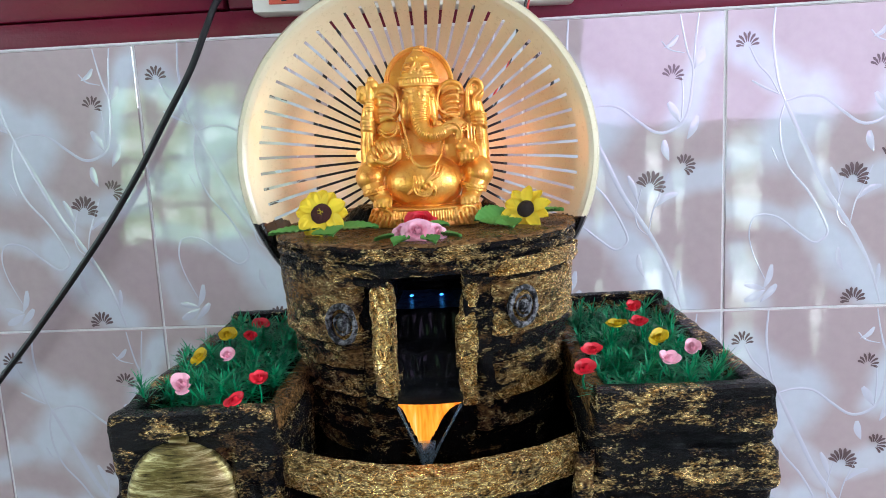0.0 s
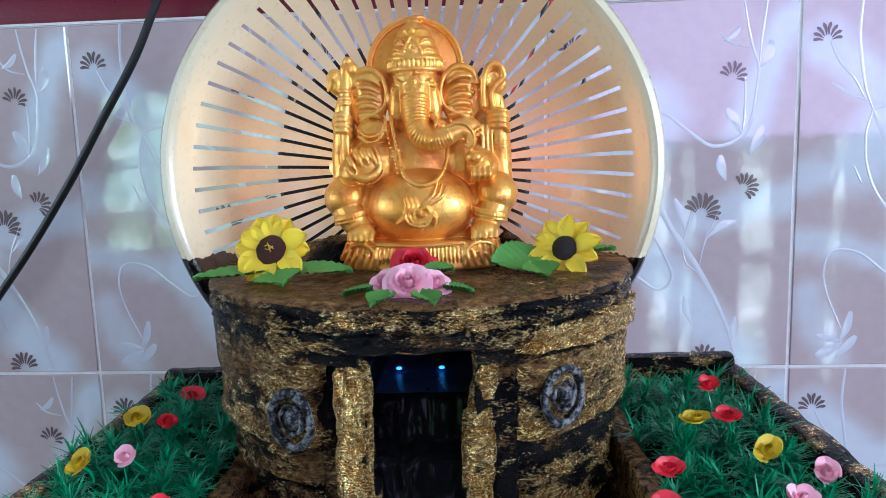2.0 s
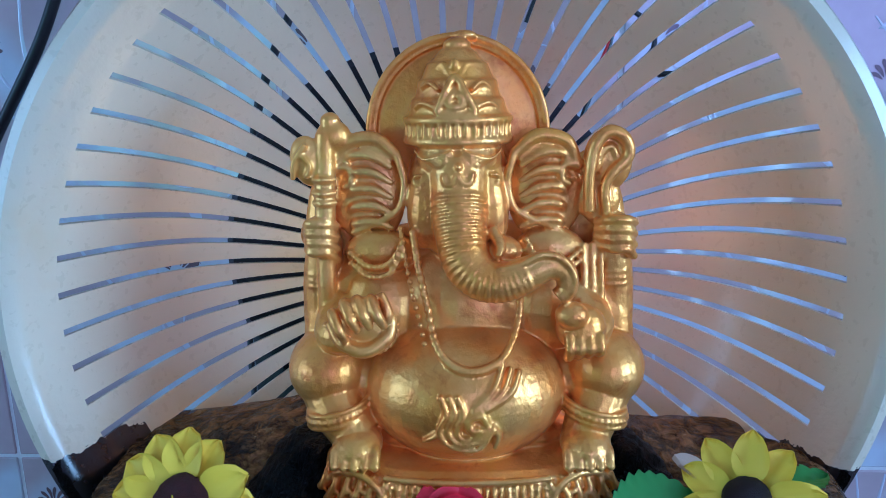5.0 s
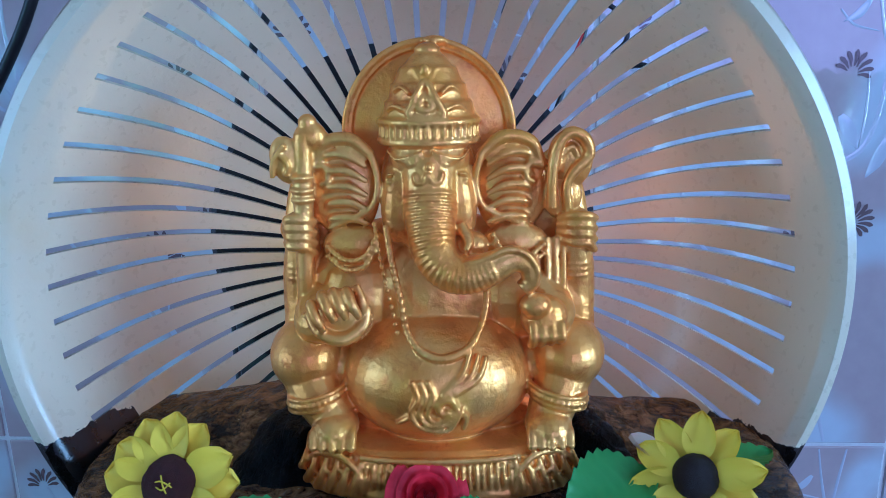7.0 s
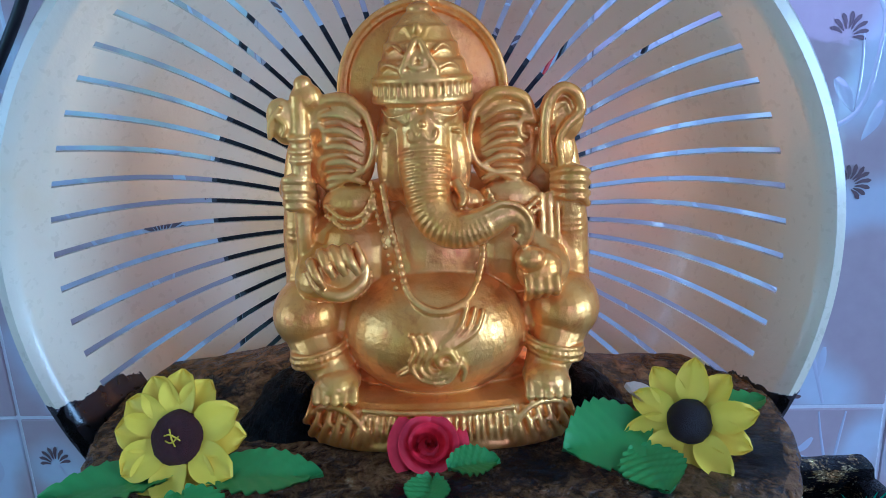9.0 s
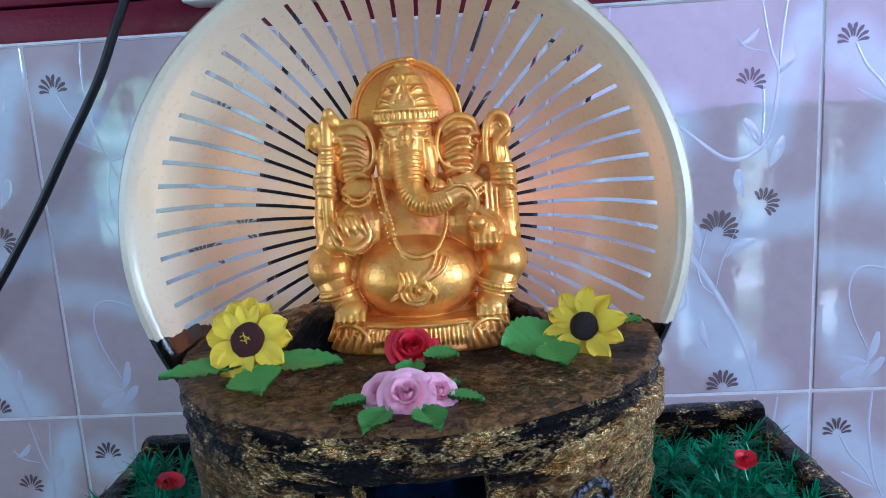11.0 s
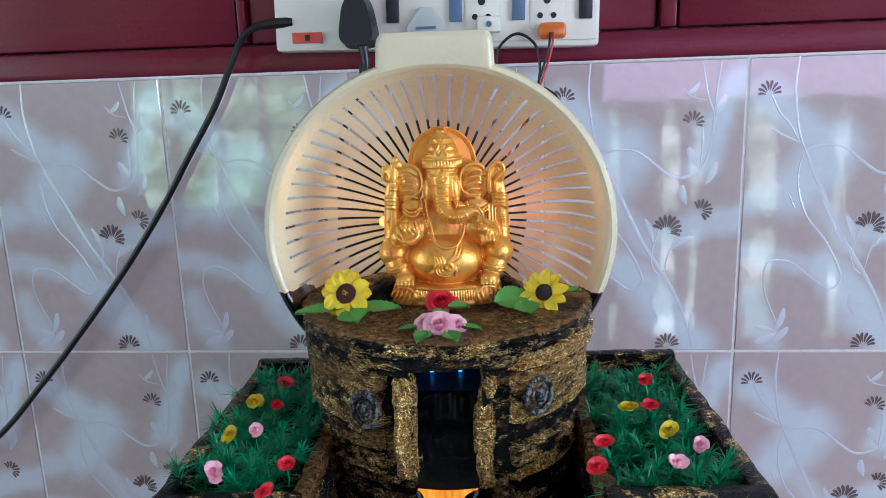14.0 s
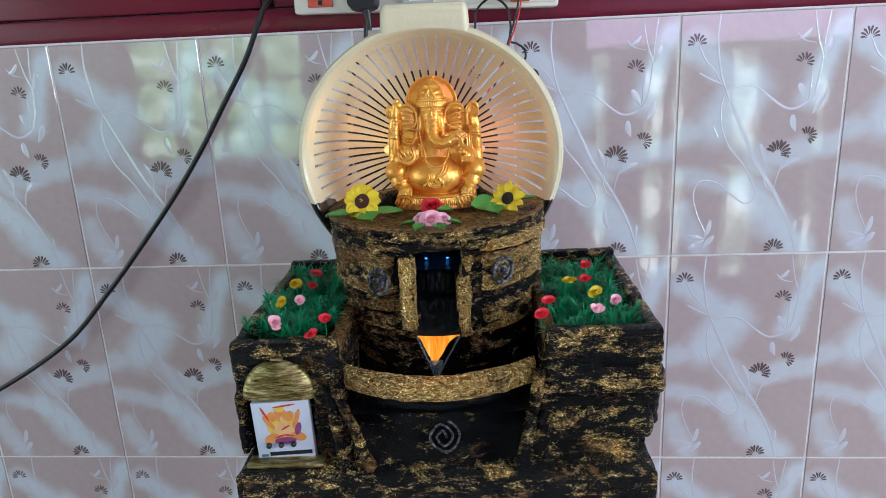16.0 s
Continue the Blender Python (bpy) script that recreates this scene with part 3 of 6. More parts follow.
# stacked courses of the two flanks
for x0, x1, y0, z0, z1, mt in ((0.107, 0.206, -0.380, 1.222, 1.236, STONE_DARK), (0.109, 0.207, -0.386, 1.199, 1.224, STONE), (0.112, 0.205, -0.380, 1.184, 1.201, STONE_DARK),
                               (0.104, 0.198, -0.388, 1.158, 1.186, STONE), (0.106, 0.188, -0.386, 1.144, 1.160, STONE_GOLD),
                               (0.190, 0.206, -0.372, 1.162, 1.186, STONE), (-0.153, -0.060, -0.380, 1.200, 1.236, STONE), (-0.153, -0.146, -0.382, 1.146, 1.204, STONE),
                               (-0.086, -0.058, -0.386, 1.146, 1.236, STONE), (-0.148, -0.084, -0.374, 1.142, 1.206, STONE_DARK)):
    part("stone_course", fbox(x0, x1, y0, -0.30, z0, z1, amp=0.0019, rnd=0.005), mt, ft)


# drum
DX, DY = 0.018, -0.238


def drum_radius(a, z):
    """a: 0 points to the viewer; z in metres of the room."""
    t = (z - 1.195) / 0.128
    r = 0.0870 + 0.0125 * t
    for zc, w, h in ((1.3175, 0.0022, -0.0030), (1.310, 0.005, 0.0022), (1.3005, 0.0028, -0.0034), (1.284, 0.009, 0.0014), (1.267, 0.0030, 0.0034), (1.2605, 0.0030, -0.0028), (1.240, 0.0035, 0.0038), (1.2325, 0.0035, -0.0028), (1.214, 0.004, 0.0024)):
        wob = 0.009 * noise.noise(Vector((a * 1.6, zc * 90, 2)))
        here = max(0.0, min(1.6, 1.0 + 1.5 * noise.noise(Vector((a * 2.3, zc * 70, 9)))))
        r += 1.35 * h * here * math.exp(-((z - zc - wob) / w) ** 2)
    return r


def drum_point(a, r):
    x, y = DX + r * math.sin(a), -r * math.cos(a)
    if y > 0:
        y *= 0.36
    return x - PX, DY + y - PY


def drum_soup():
    cols = [-math.pi + 2 * math.pi * i / 200 for i in range(250)]
    zs = [1.190 + 0.131 * j / 84 for j in range(85)]
    sp = Soup()
    vs, fs = [], []
    lo, hi = -0.190, 0.250
    cols = sorted(c for c in cols if min(abs(c - lo), abs(c - hi)) > 0.02) + [lo - 0.004, lo + 0.004, hi - 0.004, hi + 0.004]
    cols.sort()
    n = len(cols)
    door = []
    for z in zs:
        for a in cols:
            inside = lo < a < hi and 1.228 < z < 1.3135
            r = drum_radius(a, z)
            door.append(inside)
            x, y = drum_point(a, r)
            if inside:
                y = -0.246 - PY
            vs.append((x, y, z - PZ))
    for j in range(len(zs) - 1):
        for i in range(n):
            k = (i + 1) % n
            fs.append((j * n + i, j * n + k, (j + 1) * n + k, (j + 1) * n + i))
    sp.add(vs, fs)
    rough_up(sp, 0.0026)
    for i in range(len(vs)):
        ang, zz = cols[i % n], zs[i // n]
        sp.rel[i] += 320.0 * (drum_radius(ang, zz) - 0.0870 - 0.0125 * (zz - 1.195) / 0.128) - 0.10
    for i, d in enumerate(door):
        if d:
            sp.v[i] = vs[i]
            sp.rel[i] = -1.5
    return sp


drum = part("drum", drum_soup(), STONE_DARK, ft, "round black rock tower under gold brushed slabs", sharp=70)


def cap_soup():
    """The flat top slab, its edge broken into thin wandering ledges."""
    sp = Soup()
    n = 260
    prof = [(0.0, 1.3335), (0.5, 1.3335), (0.85, 1.3335), (0.955, 1.3335), (0.985, 1.3328), (1.0, 1.3312), (1.005, 1.3292), (0.994, 1.3280), (0.968, 1.3276), (0.966, 1.3262), (0.992, 1.3256),
            (1.002, 1.3240), (0.996, 1.3222), (0.962, 1.3216), (0.960, 1.3202), (0.982, 1.3196), (0.990, 1.3176), (0.982, 1.3150), (0.955, 1.3138), (0.94, 1.3130), (0.4, 1.3130)]
    vs, fs = [], []
    for j, (k, z) in enumerate(prof):
        for i in range(n):
            a = 2 * math.pi * i / n
            c, w = math.sin(a), math.cos(a)
            deep = 0.5 + 0.9 * noise.noise(Vector((c * 4, w * 4, int(j / 5) * 7.0)))
            kk = k if k < 0.9 else 1.0 - (1.0 - k) * max(0.05, min(1.25, deep + 0.35))
            r = 0.1045 * kk * (1 + 0.014 * noise.noise(Vector((c * 3, w * 3, z * 60))) + 0.009 * noise.noise(Vector((c * 14, w * 14, z * 300))))
            x, y = drum_point(a, r)
            drift = 0.0016 * noise.noise(Vector((c * 2.5, w * 2.5, 4))) if 4 < j < 19 else 0.0
            vs.append((x, y, z - PZ + drift + 0.0008 * noise.noise(Vector((x * 60, y * 60, 3)))))
    for j in range(len(prof) - 1):
        for i in range(n):
            k = (i + 1) % n
            fs.append((j * n + i, (j + 1) * n + i, (j + 1) * n + k, j * n + k))
    sp.add(vs, fs)
    rough_up(sp, 0.0010, 2.6, sz=1.0)
    for i in range(len(vs)):
        if i >= 5 * n:
            sp.rel[i] += 26.0 * (math.hypot(vs[i][0] - DX + PX, vs[i][1] - DY + PY) / 0.1045 - 0.985) if vs[i][1] < DY - PY else 0.0
    cut = 5 * n
    sp.m = [2 if 3 * n <= i < cut else 0 if i < cut else 1 for i in range(len(sp.f))]
    return sp


part("drum_cap", cap_soup(), [STONE_BROWN, STONE_GOLD, EARTH], ft, "brown earth-coloured slab with a gold brushed edge", sharp=60)
# low rock ridge behind the figure, with black hollows
def ridge(tops, y0, y1, mt, amp, s):
    line = catmull([(x, 0, z) for x, z in tops], 40)

    def fn(u, v):
        p = line[int(round(u * 40))]
        w = math.sin(math.pi * v) ** 0.55
        return tuple(FRAME.inverted() @ Vector((p.x, y0 + (y1 - y0) * v, 1.3305 + (p.z - 1.3305) * w)))

    sp = Soup()
    sp.grid(fn, 40, 22)
    return part("rock_ridge", rough_up(sp, amp, s, sz=1.2), mt, ft)


ridge([(-0.088, 1.3330), (-0.074, 1.3362), (-0.0554, 1.3408), (-0.040, 1.3440), (-0.026, 1.3465), (-0.015, 1.346)], -0.250, -0.198, STONE_BROWN, 0.0014, 2.2)
ridge([(0.048, 1.344), (0.058, 1.3430), (0.0652, 1.3405), (0.0729, 1.3372), (0.0871, 1.3345), (0.106, 1.3330)], -0.248, -0.200, STONE_BROWN, 0.0014, 2.2)
ridge([(-0.0440, 1.3315), (-0.0385, 1.3390), (-0.0300, 1.3470), (-0.0220, 1.3475), (-0.016, 1.340)], -0.263, -0.226, BLACK_ROCK, 0.0022, 3.0)
ridge([(0.052, 1.3400), (0.0580, 1.3470), (0.0640, 1.3465), (0.0700, 1.3410), (0.0765, 1.3330)], -0.260, -0.228, BLACK_ROCK, 0.0022, 3.0)
# lapped slabs round the tower, each with a thicker lower lip
def drum_slab(a0, a1, z0, z1, lift, lip, mt, seed, sag=0.0):
    """A curved slab on the drum between two angles; it swells to a rounded lower lip."""
    nu, nv = max(24, int(abs(a1 - a0) * 60)), 26

    def fn(u, v):
        a = a0 + (a1 - a0) * u
        wob = noise.noise(Vector((a * 3.0, seed, 1)))
        t = v * 1.16 - 0.08
        z = z0 + (z1 - z0) * min(1.0, max(0.0, t)) + 0.0016 * wob - sag * math.sin(math.pi * u)
        edge = min(1.0, max(0.0, min(u, 1 - u) * 14)) ** 0.5
        if t < 0 or t > 1:
            q = -0.0035
        else:
            q = (lift + lip * math.exp(-(t / 0.16) ** 2) + 0.0007 * noise.noise(Vector((a * 9, t * 4, seed)))) * min(1.0, max(0.05, min(t, 1 - t) * 16)) ** 0.5
        zz = min(max(z, 1.19), 1.322)
        r = 0.0870 + 0.0125 * (zz - 1.195) / 0.128 + (q * edge if q > 0 else q) - (1 - edge) * 0.003
        x, y = drum_point(a, r)
        return x, y, z - PZ

    sp = Soup()
    sp.grid(fn, nu, nv)
    rough_up(sp, 0.0013, 1.5, sz=1.6)
    for i, w in sp.rel.items():
        t = (i // (nu + 1)) / nv
        sp.rel[i] = w + (0.9 if t < 0.26 else 0.0)
    return part("stone_slab", sp, mt, ft, "", None, 60)


# right-hand slabs are more golden: side light put into their colour
for a0, a1, z0, z1, lift, lip, mt, sag in (
        (0.40, 1.50, 1.3100, 1.3200, 0.0070, 0.0016, STONE_RIM, 0.0), (0.43, 1.50, 1.2720, 1.3070, 0.0046, 0.0022, STONE_LIT_SIDE, 0.0006), (0.43, 1.46, 1.2570, 1.2690, 0.0026, 0.0014, STONE, 0.0008),
        (0.45, 1.30, 1.2310, 1.2540, 0.0034, 0.0024, STONE_LIT_SIDE, 0.0006), (-1.50, -0.37, 1.2705, 1.3180, 0.0050, 0.0036, STONE_BRONZE, 0.0008), (-1.48, -0.37, 1.2545, 1.2668, 0.0034, 0.0014, STONE_GOLD, 0.0010),
        (-1.40, -0.39, 1.2375, 1.2508, 0.0022, 0.0032, STONE_BRONZE, 0.0012), (-1.34, -0.37, 1.1960, 1.2335, 0.0008, 0.0006, STONE_GOLD, 0.0)):
    drum_slab(a0, a1, z0, z1, lift, lip, mt, z0 * 700 + a0, sag)
# pillars beside the doorway
def pillar(x, y, z0, z1, r, mt, lean=0.0):
    sp = Soup()
    n, rows = 26, 40
    vs, fs = [], []
    for j in range(rows + 1):
        t = j / rows
        k = 1.0 if t < 0.9 else math.sqrt(max(0.02, 1 - ((t - 0.9) / 0.1) ** 2 * 0.92))
        for i in range(n):
            a = 2 * math.pi * i / n
            q = r * k * (1 + 0.16 * noise.noise(Vector((math.cos(a) * 1.2, math.sin(a) * 1.2, t * 3 + x * 90))))
            vs.append((x - PX + lean * t + q * math.cos(a), y - PY + 0.75 * q * math.sin(a), z0 + (z1 - z0) * t - PZ))
    for j in range(rows):
        for i in range(n):
            k = (i + 1) % n
            fs.append((j * n + i, j * n + k, (j + 1) * n + k, (j + 1) * n + i))
    fs.append(tuple(rows * n + i for i in range(n)))
    sp.add(vs, fs)
    return part("door_pillar", rough_up(sp, 0.0013, 1.6, sx=2.0, sz=0.9), mt, ft)


pillar(-0.0050, -0.3300, 1.240, 1.298, 0.0074, GOLD_ROCK, -0.0005)
pillar(-0.0092, -0.3305, 1.276, 1.3065, 0.0034, GOLD_ROCK, -0.0004)
pillar(-0.0030, -0.3305, 1.276, 1.3095, 0.0050, GOLD_ROCK, 0.0006)
pillar(-0.0125, -0.3240, 1.196, 1.300, 0.0065, STONE, -0.001)
pillar(-0.0020, -0.3270, 1.214, 1.262, 0.0060, STONE, 0.0)
pillar(0.0440, -0.3270, 1.258, 1.316, 0.0058, STONE_RIM, 0.004)
pillar(0.0428, -0.3285, 1.256, 1.288, 0.0062, STONE_RIM, 0.001)
pillar(0.0444, -0.3300, 1.233, 1.262, 0.0056, GOLD_ROCK, -0.0006)
pillar(0.0530, -0.3240, 1.214, 1.316, 0.0058, STONE, 0.001)


# stepped cascade in the doorway
def cascade():
    prof = [(-0.246, 1.320), (-0.247, 1.294), (-0.252, 1.2858), (-0.296, 1.2855), (-0.3045, 1.2848), (-0.3065, 1.278), (-0.3075, 1.269), (-0.312, 1.2650), (-0.3185, 1.2630), (-0.3205, 1.257), (-0.322, 1.247), (-0.327, 1.2425), (-0.337, 1.2405), (-0.341, 1.2375), (-0.342, 1.233)]
    pr = catmull([(0, y, z) for y, z in prof], 96)

    def fn(u, v):
        p = pr[int(round(v * 96))]
        k = min(1.0, max(0.0, (1.256 - p.z) / 0.012))
        x = (-0.004 + 0.0055 * k) + (0.049 - 0.0105 * k) * u
        d = 0.0020 * noise.noise(Vector((x * 130, p.y * 60, p.z * 60))) + 0.0018 * noise.noise(Vector((x * 320, p.y * 90, p.z * 40)))
        d *= 0.25 if p.y > -0.300 else 1.0
        return loc(x, p.y + d, p.z + d)

    sp = Soup()
    sp.grid(fn, 40, 96)
    return sp


part("cascade_steps", cascade(), WETBLACK, ft, "wet black waterfall steps", sharp=0)
# film over the top step, coloured blue for the lamp light on it
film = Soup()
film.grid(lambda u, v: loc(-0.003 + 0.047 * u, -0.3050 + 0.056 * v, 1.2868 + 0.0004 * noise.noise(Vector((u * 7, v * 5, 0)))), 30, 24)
part("water_film", film, FILM, ft, "thin water film with the blue lamp glow put into its colour", sharp=0)
for x in (0.0080, 0.0280):
    part("blue_led", Soup().ell(loc(x, -0.2770, 1.2890), (0.0014, 0.0014, 0.0007), nu=12, nv=8), BLUE_LED, ft, "small lit blue lamp")
def glow_wedge():
    """A sheet, emitting as lamp-lit water, that hangs from the lip in ragged streaks, narrowing to a point."""
    n, rows = 44, 10
    front, back = [], []
    for j in range(rows + 1):
        for i in range(n + 1):
            q = 2 * i / n - 1
            drop = 0.0275 * (1 - abs(q + 0.12 * (1 - abs(q))) ** 1.15) * (0.90 + 0.22 * noise.noise(Vector((i * 0.9, 3, 0)))) + 0.0025
            v = j / rows
            x = 0.0205 + 0.0185 * q * (1 - 0.30 * v) - 0.0028 * v
            z = 1.2392 - drop * v
            y = -0.3460 - 0.0022 * math.sin(math.pi * (q + 1) / 2) - 0.0006 * noise.noise(Vector((i * 0.7, j * 0.15, 1)))
            front.append(loc(x, y, z))
            back.append(loc(x, y + 0.0018, z))
    w = n + 1
    m = len(front)
    fs = []
    for j in range(rows):
        for i in range(n):
            k = j * w + i
            fs.append((k, k + w, k + w + 1, k + 1))
            fs.append((m + k, m + k + 1, m + k + w + 1, m + k + w))
    for i in range(n):
        k = rows * w + i
        fs.append((k, m + k, m + k + 1, k + 1))
        fs.append((i, i + 1, m + i + 1, m + i))
    sp = Soup()
    sp.add(front + back, fs)
    return sp


part("glowing_water", glow_wedge(), GLOWING_WATER, ft, "sheet of falling water given its own orange glow for lamp light")


def stream():
    sp = Soup()

    def fn(u, v):
        a = 2 * math.pi * u
        w = 0.0042 * (1 - v) ** 1.1 + 0.0014 + 0.0008 * noise.noise(Vector((v * 9, 1, 2)))
        th = 0.0016 + 0.0010 * v
        z = 1.2180 - 0.0225 * v
        y = -0.3500 - 0.003 * math.sin(v * 1.6)
        x = 0.0180 - 0.0008 * v + w * math.cos(a) * (1 + 0.06 * noise.noise(Vector((u * 6, v * 3, 1))))
        return loc(x, y + th * math.sin(a) * (1 + 0.5 * noise.noise(Vector((math.cos(a) * 9, 4, v * 2)))), z)

    sp.grid(fn, 48, 26, wrap=True)
    return sp


part("falling_water", stream(), FOAM, ft, "thin pale stream of falling water", sharp=0)

# clear strands that run down both edges of the glowing sheet
for x0, x1 in ((0.0020, 0.0155), (0.0390, 0.0200)):
    strand = Soup().tube([loc(x0, -0.3478, 1.2392), (loc(x0 * 0.72 + x1 * 0.28, -0.3492, 1.2300)), loc(x0 * 0.35 + x1 * 0.65, -0.3505, 1.2180), loc(x1, -0.3515, 1.2060)], [0.0010, 0.0007, 0.0008, 0.0012], 10, 40)
    part("falling_water", rough_up(strand, 0.0003, 6), FOAM, ft, "thin clear strand of falling water", sharp=0)

# pool and its barrel front
def pool_rim(x):
    t = (x - 0.018) / 0.084
    return -0.409 + 0.034 * t * t


def barrel(z0, z1, bulge, inset, x0=-0.066, x1=0.102):
    def fn(u, v):
        x = x0 + (x1 - x0) * u
        prof = ((0.014, 0.0), (0.0, 0.0), (0.0, 1.0), (0.014, 1.0))
        s = v * 3
        k = min(int(s), 2)
        f = s - k
        dy = prof[k][0] * (1 - f) + prof[k + 1][0] * f
        zz = prof[k][1] * (1 - f) + prof[k + 1][1] * f
        return loc(x, pool_rim(x) + inset + dy - bulge * math.sin(math.pi * zz), z0 + (z1 - z0) * zz)

    sp = Soup()
    sp.grid(fn, 70, 36)
    return rough_up(sp, 0.0011, 1.4)


part("basin_rim", barrel(1.209, 1.2255, 0.0018, 0.0), STONE_RIM, ft, "gold brushed curved basin rim")
part("basin_front", barrel(1.144, 1.211, 0.0, 0.012), STONE_DARK, ft, "black curved basin front")
part("basin_floor", fbox(-0.064, 0.112, -0.39, -0.20, 1.146, 1.178, amp=0.001, cell=0.008), STONE_DARK, ft)
part("basin_back", fbox(-0.072, 0.121, -0.215, -0.168, 1.146, 1.256, amp=0.001, cell=0.008), STONE_DARK, ft)
pw = Soup()
pw.grid(lambda u, v: loc(-0.060 + 0.168 * u, -0.402 + 0.19 * v, 1.196 + 0.0007 * noise.noise(Vector((u * 9, v * 9, 0)))), 40, 40)
part("pool_water", pw, DARKWATER, ft, "still dark pool water", sharp=0)
# splayed roots that frame the basin front
for k, (pts, rad) in enumerate((([(-0.066, -0.388, 1.221), (-0.058, -0.396, 1.200), (-0.046, -0.402, 1.172), (-0.036, -0.408, 1.148)], [0.0048, 0.0042, 0.0042, 0.0055]),
                 ([(-0.072, -0.386, 1.214), (-0.066, -0.391, 1.190), (-0.058, -0.396, 1.150)], [0.004, 0.006, 0.008]),
                 ([(0.104, -0.380, 1.222), (0.100, -0.391, 1.200), (0.093, -0.398, 1.172), (0.088, -0.403, 1.148)], [0.0055, 0.0050, 0.0052, 0.0062]),
                 ([(0.111, -0.380, 1.210), (0.108, -0.388, 1.180), (0.102, -0.392, 1.150)], [0.004, 0.006, 0.007]))):
    sp = Soup().tube([loc(*p) for p in pts], rad, 20, 40)
    part("root_buttress", rough_up(sp, 0.0016, 1.6, sx=1.6, sz=1.0), STONE if k % 2 else STONE_GOLD, ft)


def spiral(name, at, r, turns, rot, mt, tubes=0.0012):
    return part(name, Soup().tube([(r * (0.18 + 0.82 * k / 40) * math.cos(2 * math.pi * turns * k / 40), r * 1.1 * (0.18 + 0.82 * k / 40) * math.sin(2 * math.pi * turns * k / 40), 0.0016 * math.sin(k)) for k in range(41)], tubes, 8, 160),
                mt, ft, "raised worn spiral ornament", pose(*loc(*at), *rot))


def medallion(at, r, rot):
    sp = Soup()
    for q, w in ((0.92, 0.17), (0.50, 0.10)):
        sp.tube([(r * q * math.cos(a), r * q * 1.12 * math.sin(a), 0.0) for a in [2 * math.pi * i / 24 for i in range(25)]], r * w, 10, 96)
    sp.ell((0, 0, 0), (r * 0.36, r * 0.42, 0.0028))
    rough_up(sp, 0.0009, 3.0, sz=1)
    ob = part("medallion", sp, SILVER_RING, ft, "round worn silver rosette", pose(*loc(*at), *rot))
    return ob


for a, z, r in ((-28.3, 1.2845, 0.0108), (36.8, 1.2895, 0.0112)):
    mx, my = drum_point(radians(a), drum_radius(radians(a), z) + 0.0052)
    medallion((mx + PX, my + PY, z), r, (90, 0, a))
spiral("spiral_ornament", (0.0235, -0.399, 1.172), 0.0145, 2.2, (90, 0, 0), SILVER_RING, 0.0010)

# arched shrine front with the gold half dome
ar = Soup()
ar.grid(lambda u, v: loc(-0.1135 + 0.0315 * math.cos(math.pi * u) * math.cos(v * math.pi / 2) ** 0.5, -0.382 - 0.0085 * math.sin(v * math.pi / 2), 1.2035 + 0.0345 * math.sin(math.pi * u) * math.cos(v * math.pi / 2) ** 0.5), 48, 16)
part("gold_dome", rough_up(ar, 0.0006, 2.0, sx=0.5, sz=3), GOLD_LEAF, ft, "scratched shiny gold half dome")
part("dome_knob", Soup().rbox(loc(-0.112, -0.386, 1.2395), (0.010, 0.006, 0.004), 0.0015), GOLD_LEAF, ft)
part("gold_ledge", Soup().rbox(loc(-0.111, -0.395, 1.1425), (0.074, 0.022, 0.0045), 0.0018), GOLD_LEAF, ft)
part("gold_ledge", Soup().rbox(loc(-0.111, -0.393, 1.1475), (0.066, 0.016, 0.0045), 0.0018), GOLD_LEAF, ft)
part("back_plate", Soup().disc(loc(0.003, -0.140, 1.377), 0.080, 0.012, (90, 0, 0), 48, 0.003), BLACK_PL, ft, "round black back plate behind the halo")
part("back_post", Soup().rbox(loc(0.003, -0.146, 1.24), (0.146, 0.012, 0.24), 0.004), BLACK_PL, ft)

# ---- chant box with a picture card ----
cb = thing("chant_box", FRAME @ pose(*loc(-0.1125, -0.3865, 1.173), 0, -2.0, 2.0), "small white picture box leaning under the gold dome", "box")
part("card", Soup().rbox((0, 0.002, 0), (0.049, 0.009, 0.058), 0.001), CARDM, cb, "pale blue-white printed card")


def blot(cx, cz, rx, rz, rot=0.0, lift=0.0, seg=20):
    sp = Soup()
    ring = [(cx + rx * math.cos(a) * math.cos(rot) - rz * math.sin(a) * math.sin(rot), -0.0029 - lift, cz + rx * math.cos(a) * math.sin(rot) + rz * math.sin(a) * math.cos(rot)) for a in [2 * math.pi * i / seg for i in range(seg)]]
    back = [(x, -0.0022, z) for x, y, z in ring]
    sp.add(ring + back, [tuple(range(seg))] + [(i, seg + i, seg + (i + 1) % seg, (i + 1) % seg) for i in range(seg)])
    return sp


